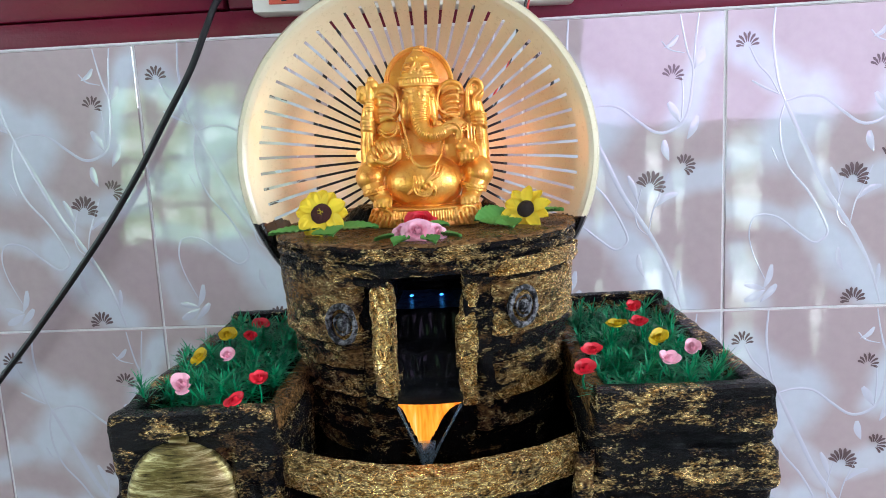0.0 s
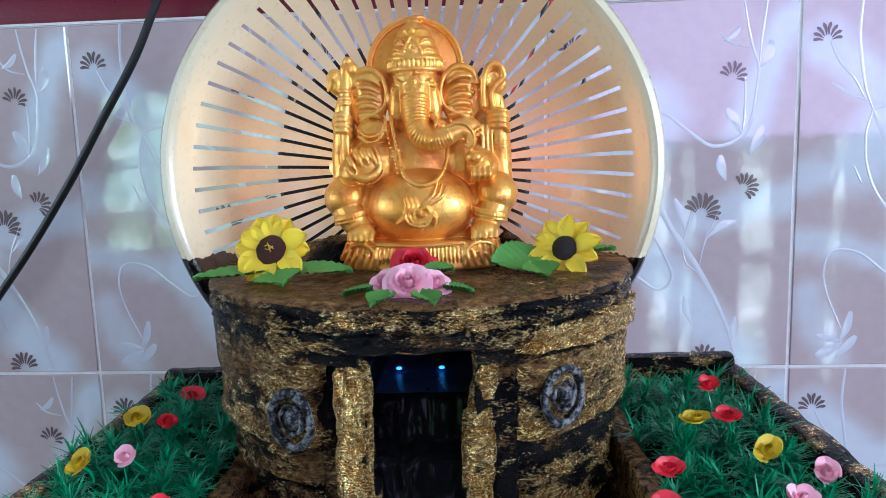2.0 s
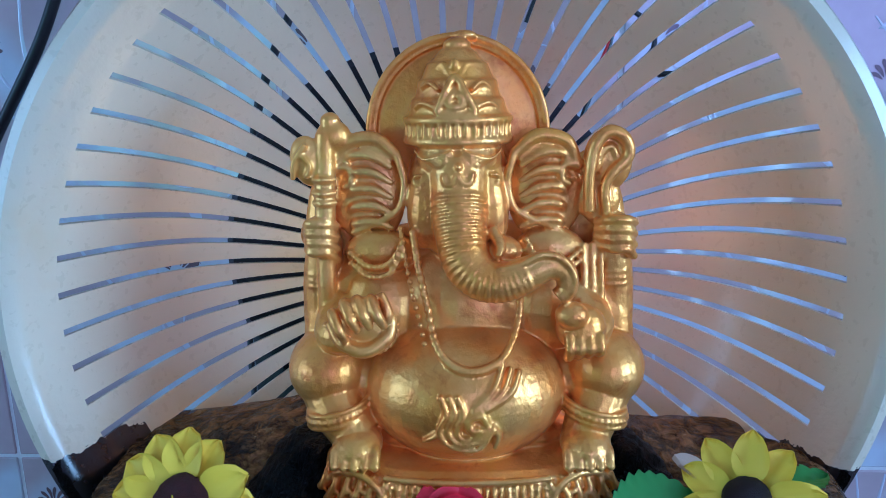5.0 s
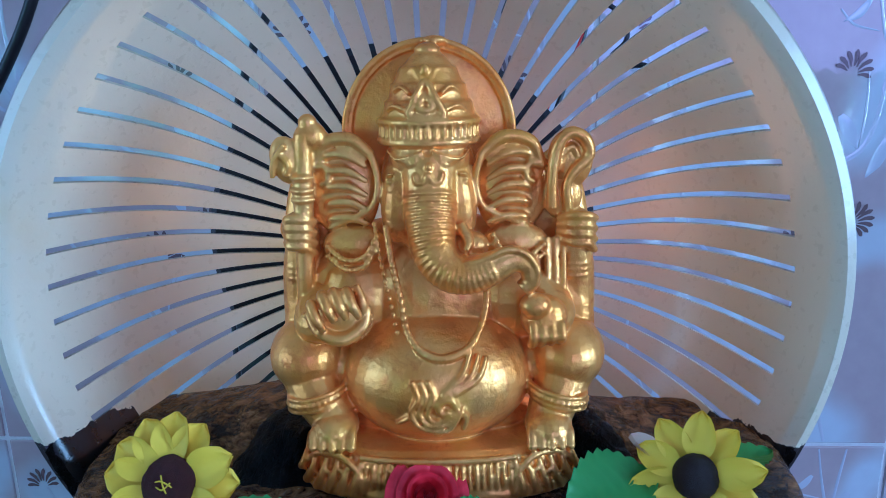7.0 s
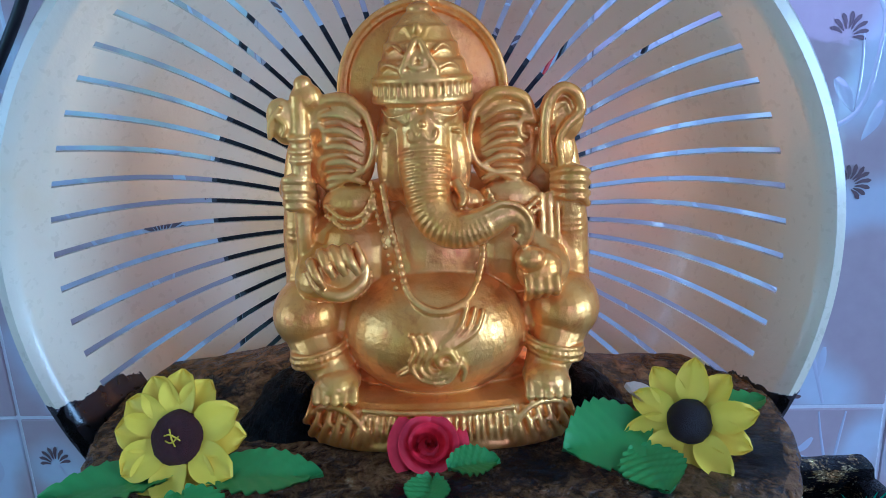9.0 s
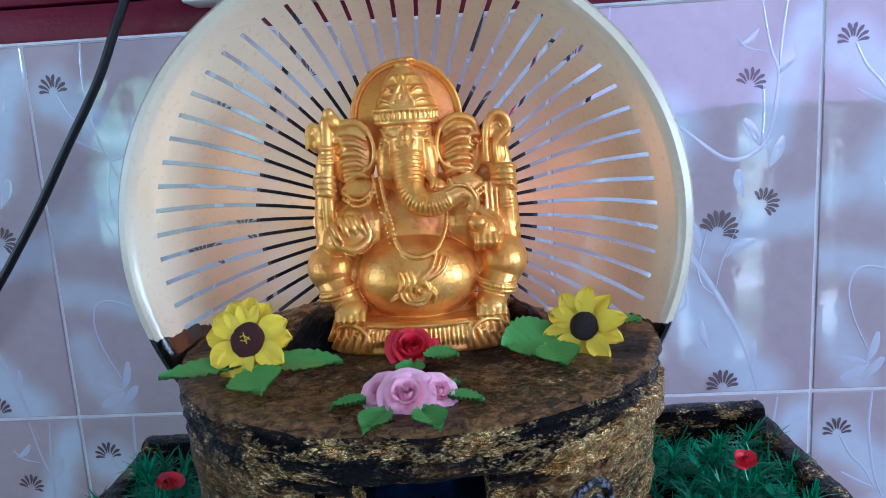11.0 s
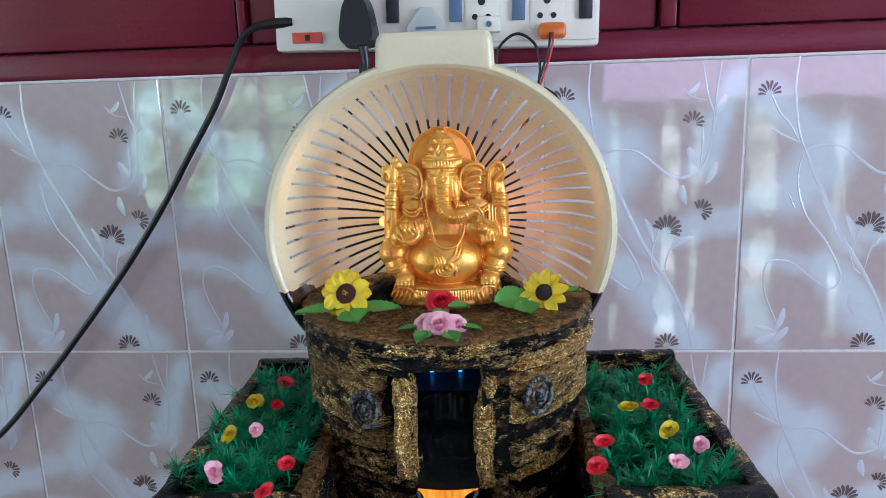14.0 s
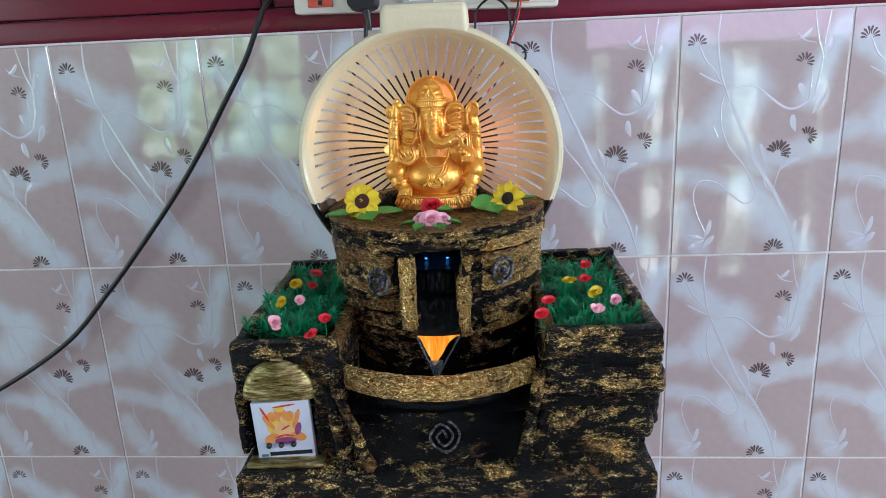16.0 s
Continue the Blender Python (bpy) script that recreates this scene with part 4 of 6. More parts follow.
# a seated round figure in orange and gold, as plain patches of ink
PRINTS = [(0.0005, 0.0065, 0.0135, 0.0105, 0, CARD_YELLOW), (-0.0005, 0.0175, 0.0062, 0.0062, 0, CARD_ORANGE), (-0.0080, 0.0165, 0.0036, 0.0048, 0.3, CARD_ORANGE), (0.0070, 0.0165, 0.0036, 0.0048, -0.3, CARD_ORANGE),
          (-0.0005, 0.0235, 0.0042, 0.0030, 0, CARD_YELLOW), (-0.0110, 0.0110, 0.0022, 0.0080, 0.6, CARD_ORANGE), (0.0125, 0.0135, 0.0022, 0.0095, -0.35, CARD_ORANGE), (0.0010, 0.0105, 0.0020, 0.0060, 0.2, CARD_SKIN),
          (0.0010, 0.0035, 0.0085, 0.0062, 0, CARD_SKIN), (-0.0100, -0.0035, 0.0068, 0.0040, 0.35, CARD_ORANGE), (0.0125, -0.0030, 0.0068, 0.0040, -0.35, CARD_ORANGE),
          (0.0010, -0.0062, 0.0095, 0.0030, 0, CARD_PURPLE), (0.0130, 0.0040, 0.0026, 0.0060, -0.3, CARD_PURPLE), (-0.0030, -0.0020, 0.0050, 0.0009, 0.3, CARD_RED), (0.0045, -0.0015, 0.0050, 0.0009, -0.2, CARD_RED),
          (0.0025, 0.0060, 0.0045, 0.0008, 0.5, CARD_RED), (-0.0135, 0.0195, 0.0008, 0.0075, 0.45, CARD_RED), (0.0035, 0.0262, 0.0100, 0.0006, 0.1, CARD_RED), (0.0030, -0.0245, 0.0034, 0.0028, 0, CARD_ORANGE)]
for k, (cx, cz, rx, rz, ro, mt) in enumerate(PRINTS):
    part("printed_shape", blot(cx, cz - 0.001, rx, rz, ro, 0.00003 * k), mt, cb)
for i in range(3):
    part("knob", Soup().ell((-0.0135 + 0.0105 * i, -0.0045, -0.0105), (0.0026, 0.0026, 0.0026)), BLACK_PL, cb, "small black round button")
part("printed_bar", Soup().rbox((0.004, -0.0028, -0.0195), (0.036, 0.0006, 0.0034), 0), BLACK_PL, cb)
part("printed_bar", Soup().rbox((-0.0185, -0.0028, -0.0205), (0.006, 0.0006, 0.002), 0), BLUE_PL, cb)

# ---- halo: cream plastic strainer bowl stood on edge ----
BC = (0.0132, -0.2380, 1.3789)  # middle of the rim
hb = thing("strainer_bowl", pose(*BC, 0.1, 0, 2.74), "cream plastic slotted strainer bowl standing as a halo behind the figure", "bowl")
# rolled lip, then a steep wall that rounds into a flat bottom
TIP_R, TIP_D, BOWL_D = 0.1154, 0.0090, 0.0625
LIP = [(0.1208, 0.0110), (0.1246, 0.0085), (0.1259, 0.0030), (0.1258, -0.0004), (0.1246, -0.0026), (0.1228, -0.0032), (0.1211, -0.0022), (0.1202, 0.0000), (0.1182, 0.0042)]
WALL = [(r, TIP_D + (BOWL_D - TIP_D) * (1 - (r / TIP_R) ** 5.9)) for r in [TIP_R * (1 - (k / 26) ** 1.35 * 0.84) for k in range(27)]]
BOWL_PROFILE = LIP + WALL + [(0.008, BOWL_D)]
SLOTS, SLOT_W = 62, 0.0022


def bowl_xyz(r, d, a):
    return r * math.cos(a), d, 0.975 * r * math.sin(a)


def bowl_soup():
    sp = Soup()
    vs, fs = [], []
    per = 4
    n = SLOTS * per
    for r, d in BOWL_PROFILE:
        half = SLOT_W * (0.74 + 0.26 * min(1.0, r / TIP_R)) / 2 / max(r, 0.02)
        for k in range(SLOTS):
            mid = 2 * math.pi * (k + 0.576) / SLOTS
            step = 2 * math.pi / SLOTS
            vs += [bowl_xyz(r, d, mid - half), bowl_xyz(r, d, mid + half), bowl_xyz(r, d, mid + half + (step - 2 * half) / 3), bowl_xyz(r, d, mid + half + 2 * (step - 2 * half) / 3)]
    rows = len(BOWL_PROFILE)
    first, last = len(LIP), len(LIP) + 20
    for j in range(rows - 1):
        for i in range(n):
            if i % per == 0 and first <= j < last:
                continue
            k = (i + 1) % n
            f = (j * n + i, (j + 1) * n + i, (j + 1) * n + k, j * n + k)
            fs.append(f)
    fs.append(tuple((rows - 1) * n + i for i in range(n)))
    sp.add(vs, fs)
    return sp


shell = part("slotted_shell", bowl_soup(), HALO, hb, "cream slotted shell with black painted lower edge", sharp=60)
sol = shell.modifiers.new("thickness", "SOLIDIFY")
sol.thickness, sol.offset = 0.0016, -1.0
esp = shell.modifiers.new("crisp", "EDGE_SPLIT")
esp.split_angle = radians(42)


def black_patch(side):
    """Rough black paint and mortar where the halo is set into the drum."""
    prof = sorted(BOWL_PROFILE[3:])

    def fn(u, v):
        x = side * (0.098 + 0.024 * u)
        top = -0.0440 - 0.028 * x + 0.0030 * noise.noise(Vector((x * 300, 2, 0))) - 0.012 * max(0.0, 0.30 - u)
        z = -0.082 + (top + 0.082) * v
        r = math.hypot(x, z)
        k = min(1.0, 0.1225 / r)
        x, z, r = x * k, z * k, r * k
        d = float(np.interp(r, [q[0] for q in prof], [q[1] for q in prof]))
        return x, d - 0.0030 - 0.0016 * noise.noise(Vector((x * 260, z * 260, 1))), z

    sp = Soup()
    sp.grid(fn, 30, 30)
    return sp


for side in (-1, 1):
    part("black_patch", black_patch(side), BLACK_ROCK, hb, "rough black mortar patch", sharp=0)


def handle_soup():
    def fn(u, v):
        x = -0.0410 + 0.082 * u
        prof = [(0.020, 0.112), (0.018, 0.1305), (0.008, 0.1335), (-0.004, 0.1325), (-0.0072, 0.1285), (-0.0068, 0.1170), (-0.0056, 0.1110), (0.002, 0.1120)]
        s = v * (len(prof) - 1)
        k = min(int(s), len(prof) - 2)
        f = s - k
        y = prof[k][0] * (1 - f) + prof[k + 1][0] * f
        z = prof[k][1] * (1 - f) + prof[k + 1][1] * f
        e = abs(u - 0.5) * 2
        drop = 0.0045 * max(0.0, (e - 0.86) / 0.14) ** 2
        return x * (1.0 if z < 0.112 else 1.0 - 0.02 * (z - 0.112) / 0.015), y + (0.0 if y > 0 else drop), z - (drop if z > 0.112 else 0) - 0.0055 * (e * e) * (1 if z < 0.1155 else 0)

    sp = Soup()
    sp.grid(fn, 40, 28)
    a = [j * 41 for j in range(29)]
    b = [j * 41 + 40 for j in range(29)]
    sp.f += [tuple(a), tuple(b[::-1])]
    sp.m += [0, 0]
    return sp


part("handle", handle_soup(), CREAM, hb, "smooth cream handle block", pose(0.0008, 0, 0.0072), sharp=50)

# two small lamps hidden behind the figure
def halo_lamp(at, glow, light, watts, label):
    lamp = thing("halo_lamp", pose(*at), label, "lamp", "lamps behind the figure")
    part("bulb", Soup().ell((0, 0, 0), (0.0034, 0.0032, 0.0034)), glow, lamp)
    part("socket", Soup().disc((0, 0.003, 0), 0.0046, 0.0215, (-90, 0, 0), 20), WHITE_PL, lamp, "pale lamp socket")
    data = bpy.data.lights.new("bulb_light", "POINT")
    data.energy, data.color, data.shadow_soft_size = watts, light, 0.012
    ob = new("bulb_light", data)
    ob.parent = lamp
    ob.location = (0, -0.0075, 0.002)


halo_lamp((-0.0335, -0.2000, 1.3810), BULB, (1.0, 0.46, 0.12), 0.030, "small lit warm bulb at one side behind the golden figure")
halo_lamp((0.0600, -0.2000, 1.3785), BULB_RED, (1.0, 0.27, 0.05), 0.030, "small lit orange-red bulb at one side behind the golden figure")


# ---- the golden figure: one mesh, in millimetres from the middle of its base ----
def figure():
    s = Soup()
    E, T = s.ell, s.tube
    # broad cushion with a pleated front
    def seat(u, v):
        a = 2 * math.pi * u
        prof = [(0.0, 0.0), (0.99, 0.0), (1.0, 1.6), (0.965, 4.5), (0.955, 9.5), (0.93, 12.2), (0.84, 13.2), (0.0, 13.5)]
        q = v * (len(prof) - 1)
        k = min(int(q), len(prof) - 2)
        f = q - k
        r = prof[k][0] * (1 - f) + prof[k + 1][0] * f
        z = prof[k][1] * (1 - f) + prof[k + 1][1] * f
        c, w = math.cos(a), math.sin(a)
        return 41.5 * r * math.copysign(abs(c) ** 0.62, c), -5 + 25.5 * r * math.copysign(abs(w) ** 0.78, w), z

    s.grid(seat, 110, 34, wrap=True)

    def front(x):
        """The cushion's front face at a given width."""
        return -5 - 25.5 * max(0.0, 1 - (abs(x) / 41.5) ** 3.2) ** 0.39 * 0.955

    for i in range(22):
        x = -19.5 + i * 1.86
        if 10 <= i <= 11:
            continue
        T([(x, front(x) - 0.2, 2.6), (x, front(x) - 0.9, 6), (x * 0.985, front(x) - 0.2, 10.6)], [0.42, 0.62, 0.42], 6, 8)
    for z in (1.4, 11.8):
        T([(-21 + 3 * i, front(-21 + 3 * i) - 0.3, z + (0.9 * (abs(i - 7) / 7) ** 2 if z > 5 else 0)) for i in range(15)], 0.85, 8, 60)
    for z in (4.6, 8.2):
        T([(-2.4, front(0) - 0.7, z), (2.4, front(0) - 0.7, z), (2.4, front(0) - 0.7, z + 1.8), (-0.6, front(0) - 0.7, z + 1.8)], 0.5, 6, 20)
    for sx in (-1, 1):
        # cloth that falls over the corners
        for i in range(6):
            x0, x1 = sx * (21.5 + 3.2 * i), sx * (23.5 + 3.5 * i)
            T([(x1, front(x1) - 0.4, 1.2), (x0 + sx * 0.6, front(x0) - 1.0, 6.5), (x0 - sx * 1.5, front(x0) + 0.4, 12.6)], [1.5, 1.15, 0.7], 8, 12)
        T([(sx * 20.5, front(20) - 0.6, 2), (sx * 21.5, front(21) - 0.8, 8), (sx * 26, front(26) - 0.6, 12.4), (sx * 33, front(33), 11.6), (sx * 38.5, front(38), 5)], 0.95, 8, 30)
        for i in range(9):
            x = sx * (22.5 + 1.9 * i)
            E((x, front(x) - 1.0, 9.6 - 0.55 * i), 0.8, nu=8, nv=6)
    # belly, chest, shoulders
    E((-0.3, -8, 29.0), (27.4, 21.8, 19.5), nu=40, nv=28)
    E((0, -1, 48), (22, 14, 20), nu=30, nv=20)
    E((0, 3, 58), (37, 10, 15), nu=28, nv=18)
    E((0.3, -28.4, 20.0), (1.8, 1.4, 1.4))
    E((0, -4, 15), (30, 14, 6))
    for sx in (-1, 1):
        E((sx * 22, -3, 50), (13, 10, 14))
    # legs
    for sx, kx, kz, fx in ((-1, -37.0, 34.0, -28.5), (1, 36.6, 34.0, 30.5)):
        E((kx, -7, kz), (11.2, 13.0, 11.0), nu=28, nv=18)
        E((kx * 0.74, -3, kz - 3), (12, 12, 9))
        T([(kx * 0.97, -10, kz - 5), (kx * 0.92, -14, 25), (fx, -18, 18)], [9.2, 7.4, 6.2], 16, 16)
        for q in (0, 1):
            ring = [(kx * 0.915 + 8.0 * math.cos(a), -14.8 + 8.0 * math.sin(a), 23.4 - 1.9 * sx * math.cos(a) + q * 3.4) for a in [2 * math.pi * i / 16 for i in range(17)]]
            T(ring, 0.72, 8, 48)
        for i in range(17):
            a = math.pi + math.pi * (i + 0.5) / 17
            E((kx * 0.915 + 8.3 * math.cos(a), -14.8 + 8.4 * math.sin(a), 25.1 - 1.9 * sx * math.cos(a)), 0.78, nu=8, nv=6)
        E((fx, -19.5, 17.6), (6.6, 8.4, 5.0), nu=20, nv=12)
        for i in range(5):
            tx = fx + (i - 2) * 2.6
            big = i == (4 if sx < 0 else 0)
            T([(tx * 0.995, -22, 18.4), (tx, -26.0 + 0.4 * abs(i - 2), 17.6), (tx, -28.0 + 0.5 * abs(i - 2), 14.8)], [1.1, 1.5 if big else 1.25, 1.45 if big else 1.15], 8, 10)
            E((tx, -28.2 + 0.5 * abs(i - 2), 15.0), 1.5 if big else 1.2, nu=8, nv=6)
    # head: broad cheeks that fall away to the sides of a raised brow
    E((-1.4, -2.5, 83), (13.6, 12.0, 16.5), nu=32, nv=22)
    E((-1.4, -5.5, 83.5), (13.2, 9.6, 13.5), nu=30, nv=20)
    E((-1.4, -6.0, 73.0), (10.5, 8.6, 10.0), nu=26, nv=16)
    E((-1.2, -8.5, 90), (11.0, 7.6, 7.0), nu=24, nv=14)
    for sx in (-1, 1):
        E((-1.6 + sx * 7.6, -8.6, 79), (5.4, 6.0, 12.5), (0, -sx * 7, 0))
        # brow scrolls under the band
        for k in range(3):
            T([(-1.4 + sx * 1.2, -16.4, 92.8 - 0.3 * k), (-1.4 + sx * 4.0, -16.4, 90.2 - 1.2 * k + 1.4), (-1.4 + sx * (8.6 - k), -14.2, 90.6 - 0.5 * k), (-1.4 + sx * (11.4 - 1.6 * k), -11.6, 93.4 - 0.8 * k)], [0.25, 0.42, 0.42, 0.25], 6, 18)
        # eye: a slit between two lids at the side of the trunk root
        T([(-1.8 + sx * 8.4, -14.2, 86.6), (-1.8 + sx * 10.2, -13.0, 86.2), (-1.8 + sx * 11.4, -11.2, 84.0)], [0.35, 0.6, 0.35], 6, 12)
        T([(-1.8 + sx * 8.8, -13.9, 82.4), (-1.8 + sx * 10.2, -12.9, 82.2), (-1.8 + sx * 11.4, -11.2, 83.4)], [0.35, 0.5, 0.35], 6, 12)
        E((-1.8 + sx * 10.0, -12.6, 84.3), (1.0, 0.9, 0.9), nu=10, nv=8)
    # small brow sign
    T([(-5.0, -17.2, 86.8), (-4.4, -17.8, 84.8), (-2.4, -18.2, 85.0), (-1.4, -18.2, 87.0), (-0.4, -18.2, 85.2), (1.4, -17.8, 84.8), (2.4, -17.2, 87.4)], 0.6, 8, 28)
    E((-1.2, -17.8, 88.8), (0.9, 0.8, 1.0), nu=10, nv=8)
    # trunk
    tp = [(-1.2, -9, 89), (-1.1, -12.2, 79), (-0.9, -15.0, 72), (0.4, -17.6, 65.4), (4.2, -19.6, 61.6), (9.8, -20.6, 61.0), (15.2, -21.0, 63.0), (20.0, -21.0, 65.0), (24.0, -21.0, 63.6), (25.0, -21.0, 59.4), (22.8, -21.0, 57.0)]
    tr = [8.2, 7.4, 6.5, 6.0, 5.6, 5.1, 4.4, 3.7, 3.0, 2.6, 2.3]
    T(tp, tr, 22, 90)
    path = catmull(tp, 90)
    for i in range(8, 56, 2):
        p = path[i]
        d = (path[i + 1] - path[i - 1]).normalized()
        side = Vector((0, -1, 0))
        side = (side - d * side.dot(d)).normalized()
        up = d.cross(side)
        x = i / 90 * 10
        k = int(x)
        r = tr[k] * (1 - x + k) + tr[min(k + 1, 10)] * (x - k)
        T([tuple(p + (side * math.cos(a) + up * math.sin(a)) * (r + 0.1)) for a in [radians(-74 + 148 * q / 8) for q in range(9)]], [0.15, 0.42, 0.5, 0.42, 0.15], 6, 16)
    # crest along the upper side of the curl
    T([(7.6, -24.0, 65.0), (13.0, -24.4, 66.0), (18.6, -24.2, 68.4), (23.6, -23.8, 67.0), (26.4, -23.4, 62.6), (25.8, -23.2, 58.4)], [0.5, 0.8, 0.9, 0.9, 0.8, 0.5], 8, 40)
    # tusk and mouth
    T([(6.8, -15, 73), (8.8, -18, 69.5), (8.2, -20.6, 67.2)], [1.7, 1.5, 0.8], 10, 12)
    E((9.6, -13, 67), (5, 5, 4))
    # ears: folded fans with a raised edge
    for sx, ex in ((-1, -24.5), (1, 20.5)):
        E((ex + sx * 1.0, -4.5, 81), (10.2, 3.4, 13.5), (0, sx * 8, 0), nu=24, nv=16)
        rim = [(ex - sx * 8.0, -9, 91.0), (ex - sx * 2.0, -8.2, 95.4), (ex + sx * 5.5, -7.4, 94.0), (ex + sx * 9.0, -7.0, 87.0)]
        T(rim, [1.4, 1.9, 1.8, 1.2], 10, 30)
        T([(ex + sx * 8.6, -7.2, 88), (ex + sx * 5.0, -8.0, 88.0), (ex + sx * 4.4, -8.2, 84.5), (ex + sx * 6.8, -7.6, 83)], [1.2, 1.0, 0.9, 0.9], 8, 20)
        for i in range(5):
            z = 92.5 - i * 4.2
            T([(ex - sx * 6.5, -9.3, z - 4.6 + i * 0.3), (ex - sx * 1.5, -8.9, z - 1.6), (ex + sx * 3.6, -8.0, z - 1.2 - i * 0.2), (ex + sx * (6.6 - i * 0.5), -6.8, z - 3.4)], [0.7, 1.35, 1.3, 0.8], 8, 20)
        T([(ex - sx * 8.0, -9.4, 91.0), (ex - sx * 9.4, -9.8, 84.0), (ex - sx * 7.4, -9.6, 77.0), (ex - sx * 1.0, -9.0, 73.6), (ex + sx * 5.0, -8.2, 71.0)], [1.2, 1.0, 1.0, 1.0, 0.6], 8, 30)
        T([(ex - sx * 6.4, -9.2, 89.6), (ex - sx * 1.8, -8.8, 92.8), (ex + sx * 4.6, -8.0, 91.4), (ex + sx * 6.6, -7.8, 87.6)], [0.4, 0.6, 0.6, 0.4], 6, 24)
    # crown
    def crown(u, v):
        a = 2 * math.pi * u
        prof = [(0.0, 93.0), (13.6, 93.5), (14.2, 94.0), (14.2, 95.2), (13.4, 95.8), (13.4, 98.6), (14.2, 99.2), (14.2, 100.4), (12.8, 101.0), (12.0, 104.0), (11.9, 104.8), (10.9, 105.2), (10.2, 108.6), (10.2, 109.4), (9.2, 109.8), (8.0, 112.8), (7.8, 113.6), (6.8, 114.0), (4.4, 116.8), (3.4, 117.2), (3.6, 118.4), (2.4, 119.6), (0.0, 120.2)]
        q = v * (len(prof) - 1)
        k = min(int(q), len(prof) - 2)
        f = q - k
        r = prof[k][0] * (1 - f) + prof[k + 1][0] * f
        z = prof[k][1] * (1 - f) + prof[k + 1][1] * f
        return -1.3 + r * math.cos(a), -3.0 + r * 0.95 * math.sin(a), z

    s.grid(crown, 60, 80, wrap=True)
    for i in range(17):
        a = radians(196 + 148 * i / 16)
        x, y = -1.3 + 13.7 * math.cos(a), -3.0 + 13.2 * math.sin(a)
        T([(x, y, 96.0), (x, y, 98.6)], 0.38, 6, 4)
    for k in (0, 1):
        z0, w, hh = (101.5, 4.6, 8.6) if k == 0 else (103.4, 2.0, 3.6)
        yf = -15.4 + 0.12 * 4
        T([(-1.8 - w, yf + 0.5, z0), (-1.8 - w * 0.55, yf + 0.4, z0 + hh * 0.55), (-1.8, yf + 2.0, z0 + hh), (-1.8 + w * 0.55, yf + 0.4, z0 + hh * 0.55), (-1.8 + w, yf + 0.5, z0), (-1.8, yf, z0 - 0.6), (-1.8 - w, yf + 0.5, z0)], 0.95, 8, 48)
    for sx in (-1, 1):
        T([(-1.8 + sx * 5, -14.0, 103), (-1.8 + sx * 8.4, -12.0, 104.0), (-1.8 + sx * 10.2, -9.8, 102.6)], 0.65, 8, 14)
        T([(-1.8 + sx * 4, -13.4, 107), (-1.8 + sx * 6.4, -11.4, 108.8), (-1.8 + sx * 8.6, -9.0, 107.6)], 0.6, 8, 14)
        T([(-1.8 + sx * 1.2, -11.0, 110.6), (-1.8 + sx * 3.0, -9.6, 113.2), (-1.8 + sx * 5.0, -8.0, 111.6)], 0.7, 8, 14)
    E((-1.8, -10.6, 112.8), (1.3, 1.2, 1.8))
    # back plate behind the head with a corded edge
    E((-1.5, 4.0, 96), (23.8, 3.0, 25.0), nu=48, nv=20)
    edge = [(-1.5 + 23.4 * math.cos(a), 1.6, 96 + 24.6 * math.sin(a)) for a in [radians(-20 + 220 * i / 28) for i in range(29)]]
    T(edge, 1.05, 8, 120)
    T([(x * 0.93 - 0.09, y, 96 + (z - 96) * 0.93) for x, y, z in edge], 0.55, 6, 100)
    E((0.5, 1.0, 120.6), (3.4, 2.6, 1.4))
    # raised arms at the back
    for sx, ax in ((-1, -38.0), (1, 39.0)):
        T([(sx * 25, 0, 60), (ax - sx * 2, -2, 52), (ax, -3, 46), (ax, -2, 40)], [8, 6.5, 6.0, 7], 14, 20)
        T([(ax, -2, 46), (ax + sx * 0.3, -3, 58), (ax - sx * 1.0, -5, 70)], [6.6, 5.6, 4.6], 14, 16)
        for q in (0, 1, 2):
            T([(ax - 4.9, -4.2, 56.8 + q * 1.7), (ax - 2.5, -7.6, 56.6 + q * 1.7), (ax + 2.5, -7.6, 56.6 + q * 1.7), (ax + 4.9, -4.2, 56.8 + q * 1.7)], 0.75, 6, 14)
        for i in range(4):
            z = 73.5 - i * 2.5
            T([(ax - 4.5 - sx * 1, -7.5, z + 0.6 * (i - 1)), (ax - 1.5, -11.0, z + 0.8), (ax + 2.2, -11.0, z + 0.6), (ax + 5.0, -8.0, z - 0.6 - 0.5 * i)], [1.0, 1.45, 1.45, 1.1], 8, 18)
        E((ax, -5.5, 70.5), (5.4, 4.0, 5.0))
    for sx in (-1, 1):
        E((sx * 34, 4, 64), (10.5, 4.5, 27), nu=24, nv=18)
    # axe on one side
    T([(-36.5, -8.5, 50), (-36.0, -9.0, 66), (-35.6, -9.0, 80), (-34.8, -8.0, 97)], [2.4, 2.5, 2.8, 2.6], 12, 30)
    for z in (79.5, 82.0, 85.5):
        T([(-38.6, -9.5, z), (-35.5, -12.0, z), (-32.6, -9.5, z)], 0.8, 6, 12)
    E((-39.6, -8.0, 90.0), (4.6, 3.2, 6.6), (0, -12, 0))
    T([(-43.2, -10.4, 85.5), (-42.6, -11.2, 90), (-39.4, -11.2, 94.5)], 0.8, 6, 14)
    T([(-39.8, -11.0, 86), (-38.6, -11.4, 89), (-40.8, -11.2, 92)], 0.7, 6, 12)
    E((-33.0, -7.0, 96.0), (4.6, 3.6, 4.2))
    E((-33.6, -7.2, 99.8), (2.6, 2.6, 2.4))
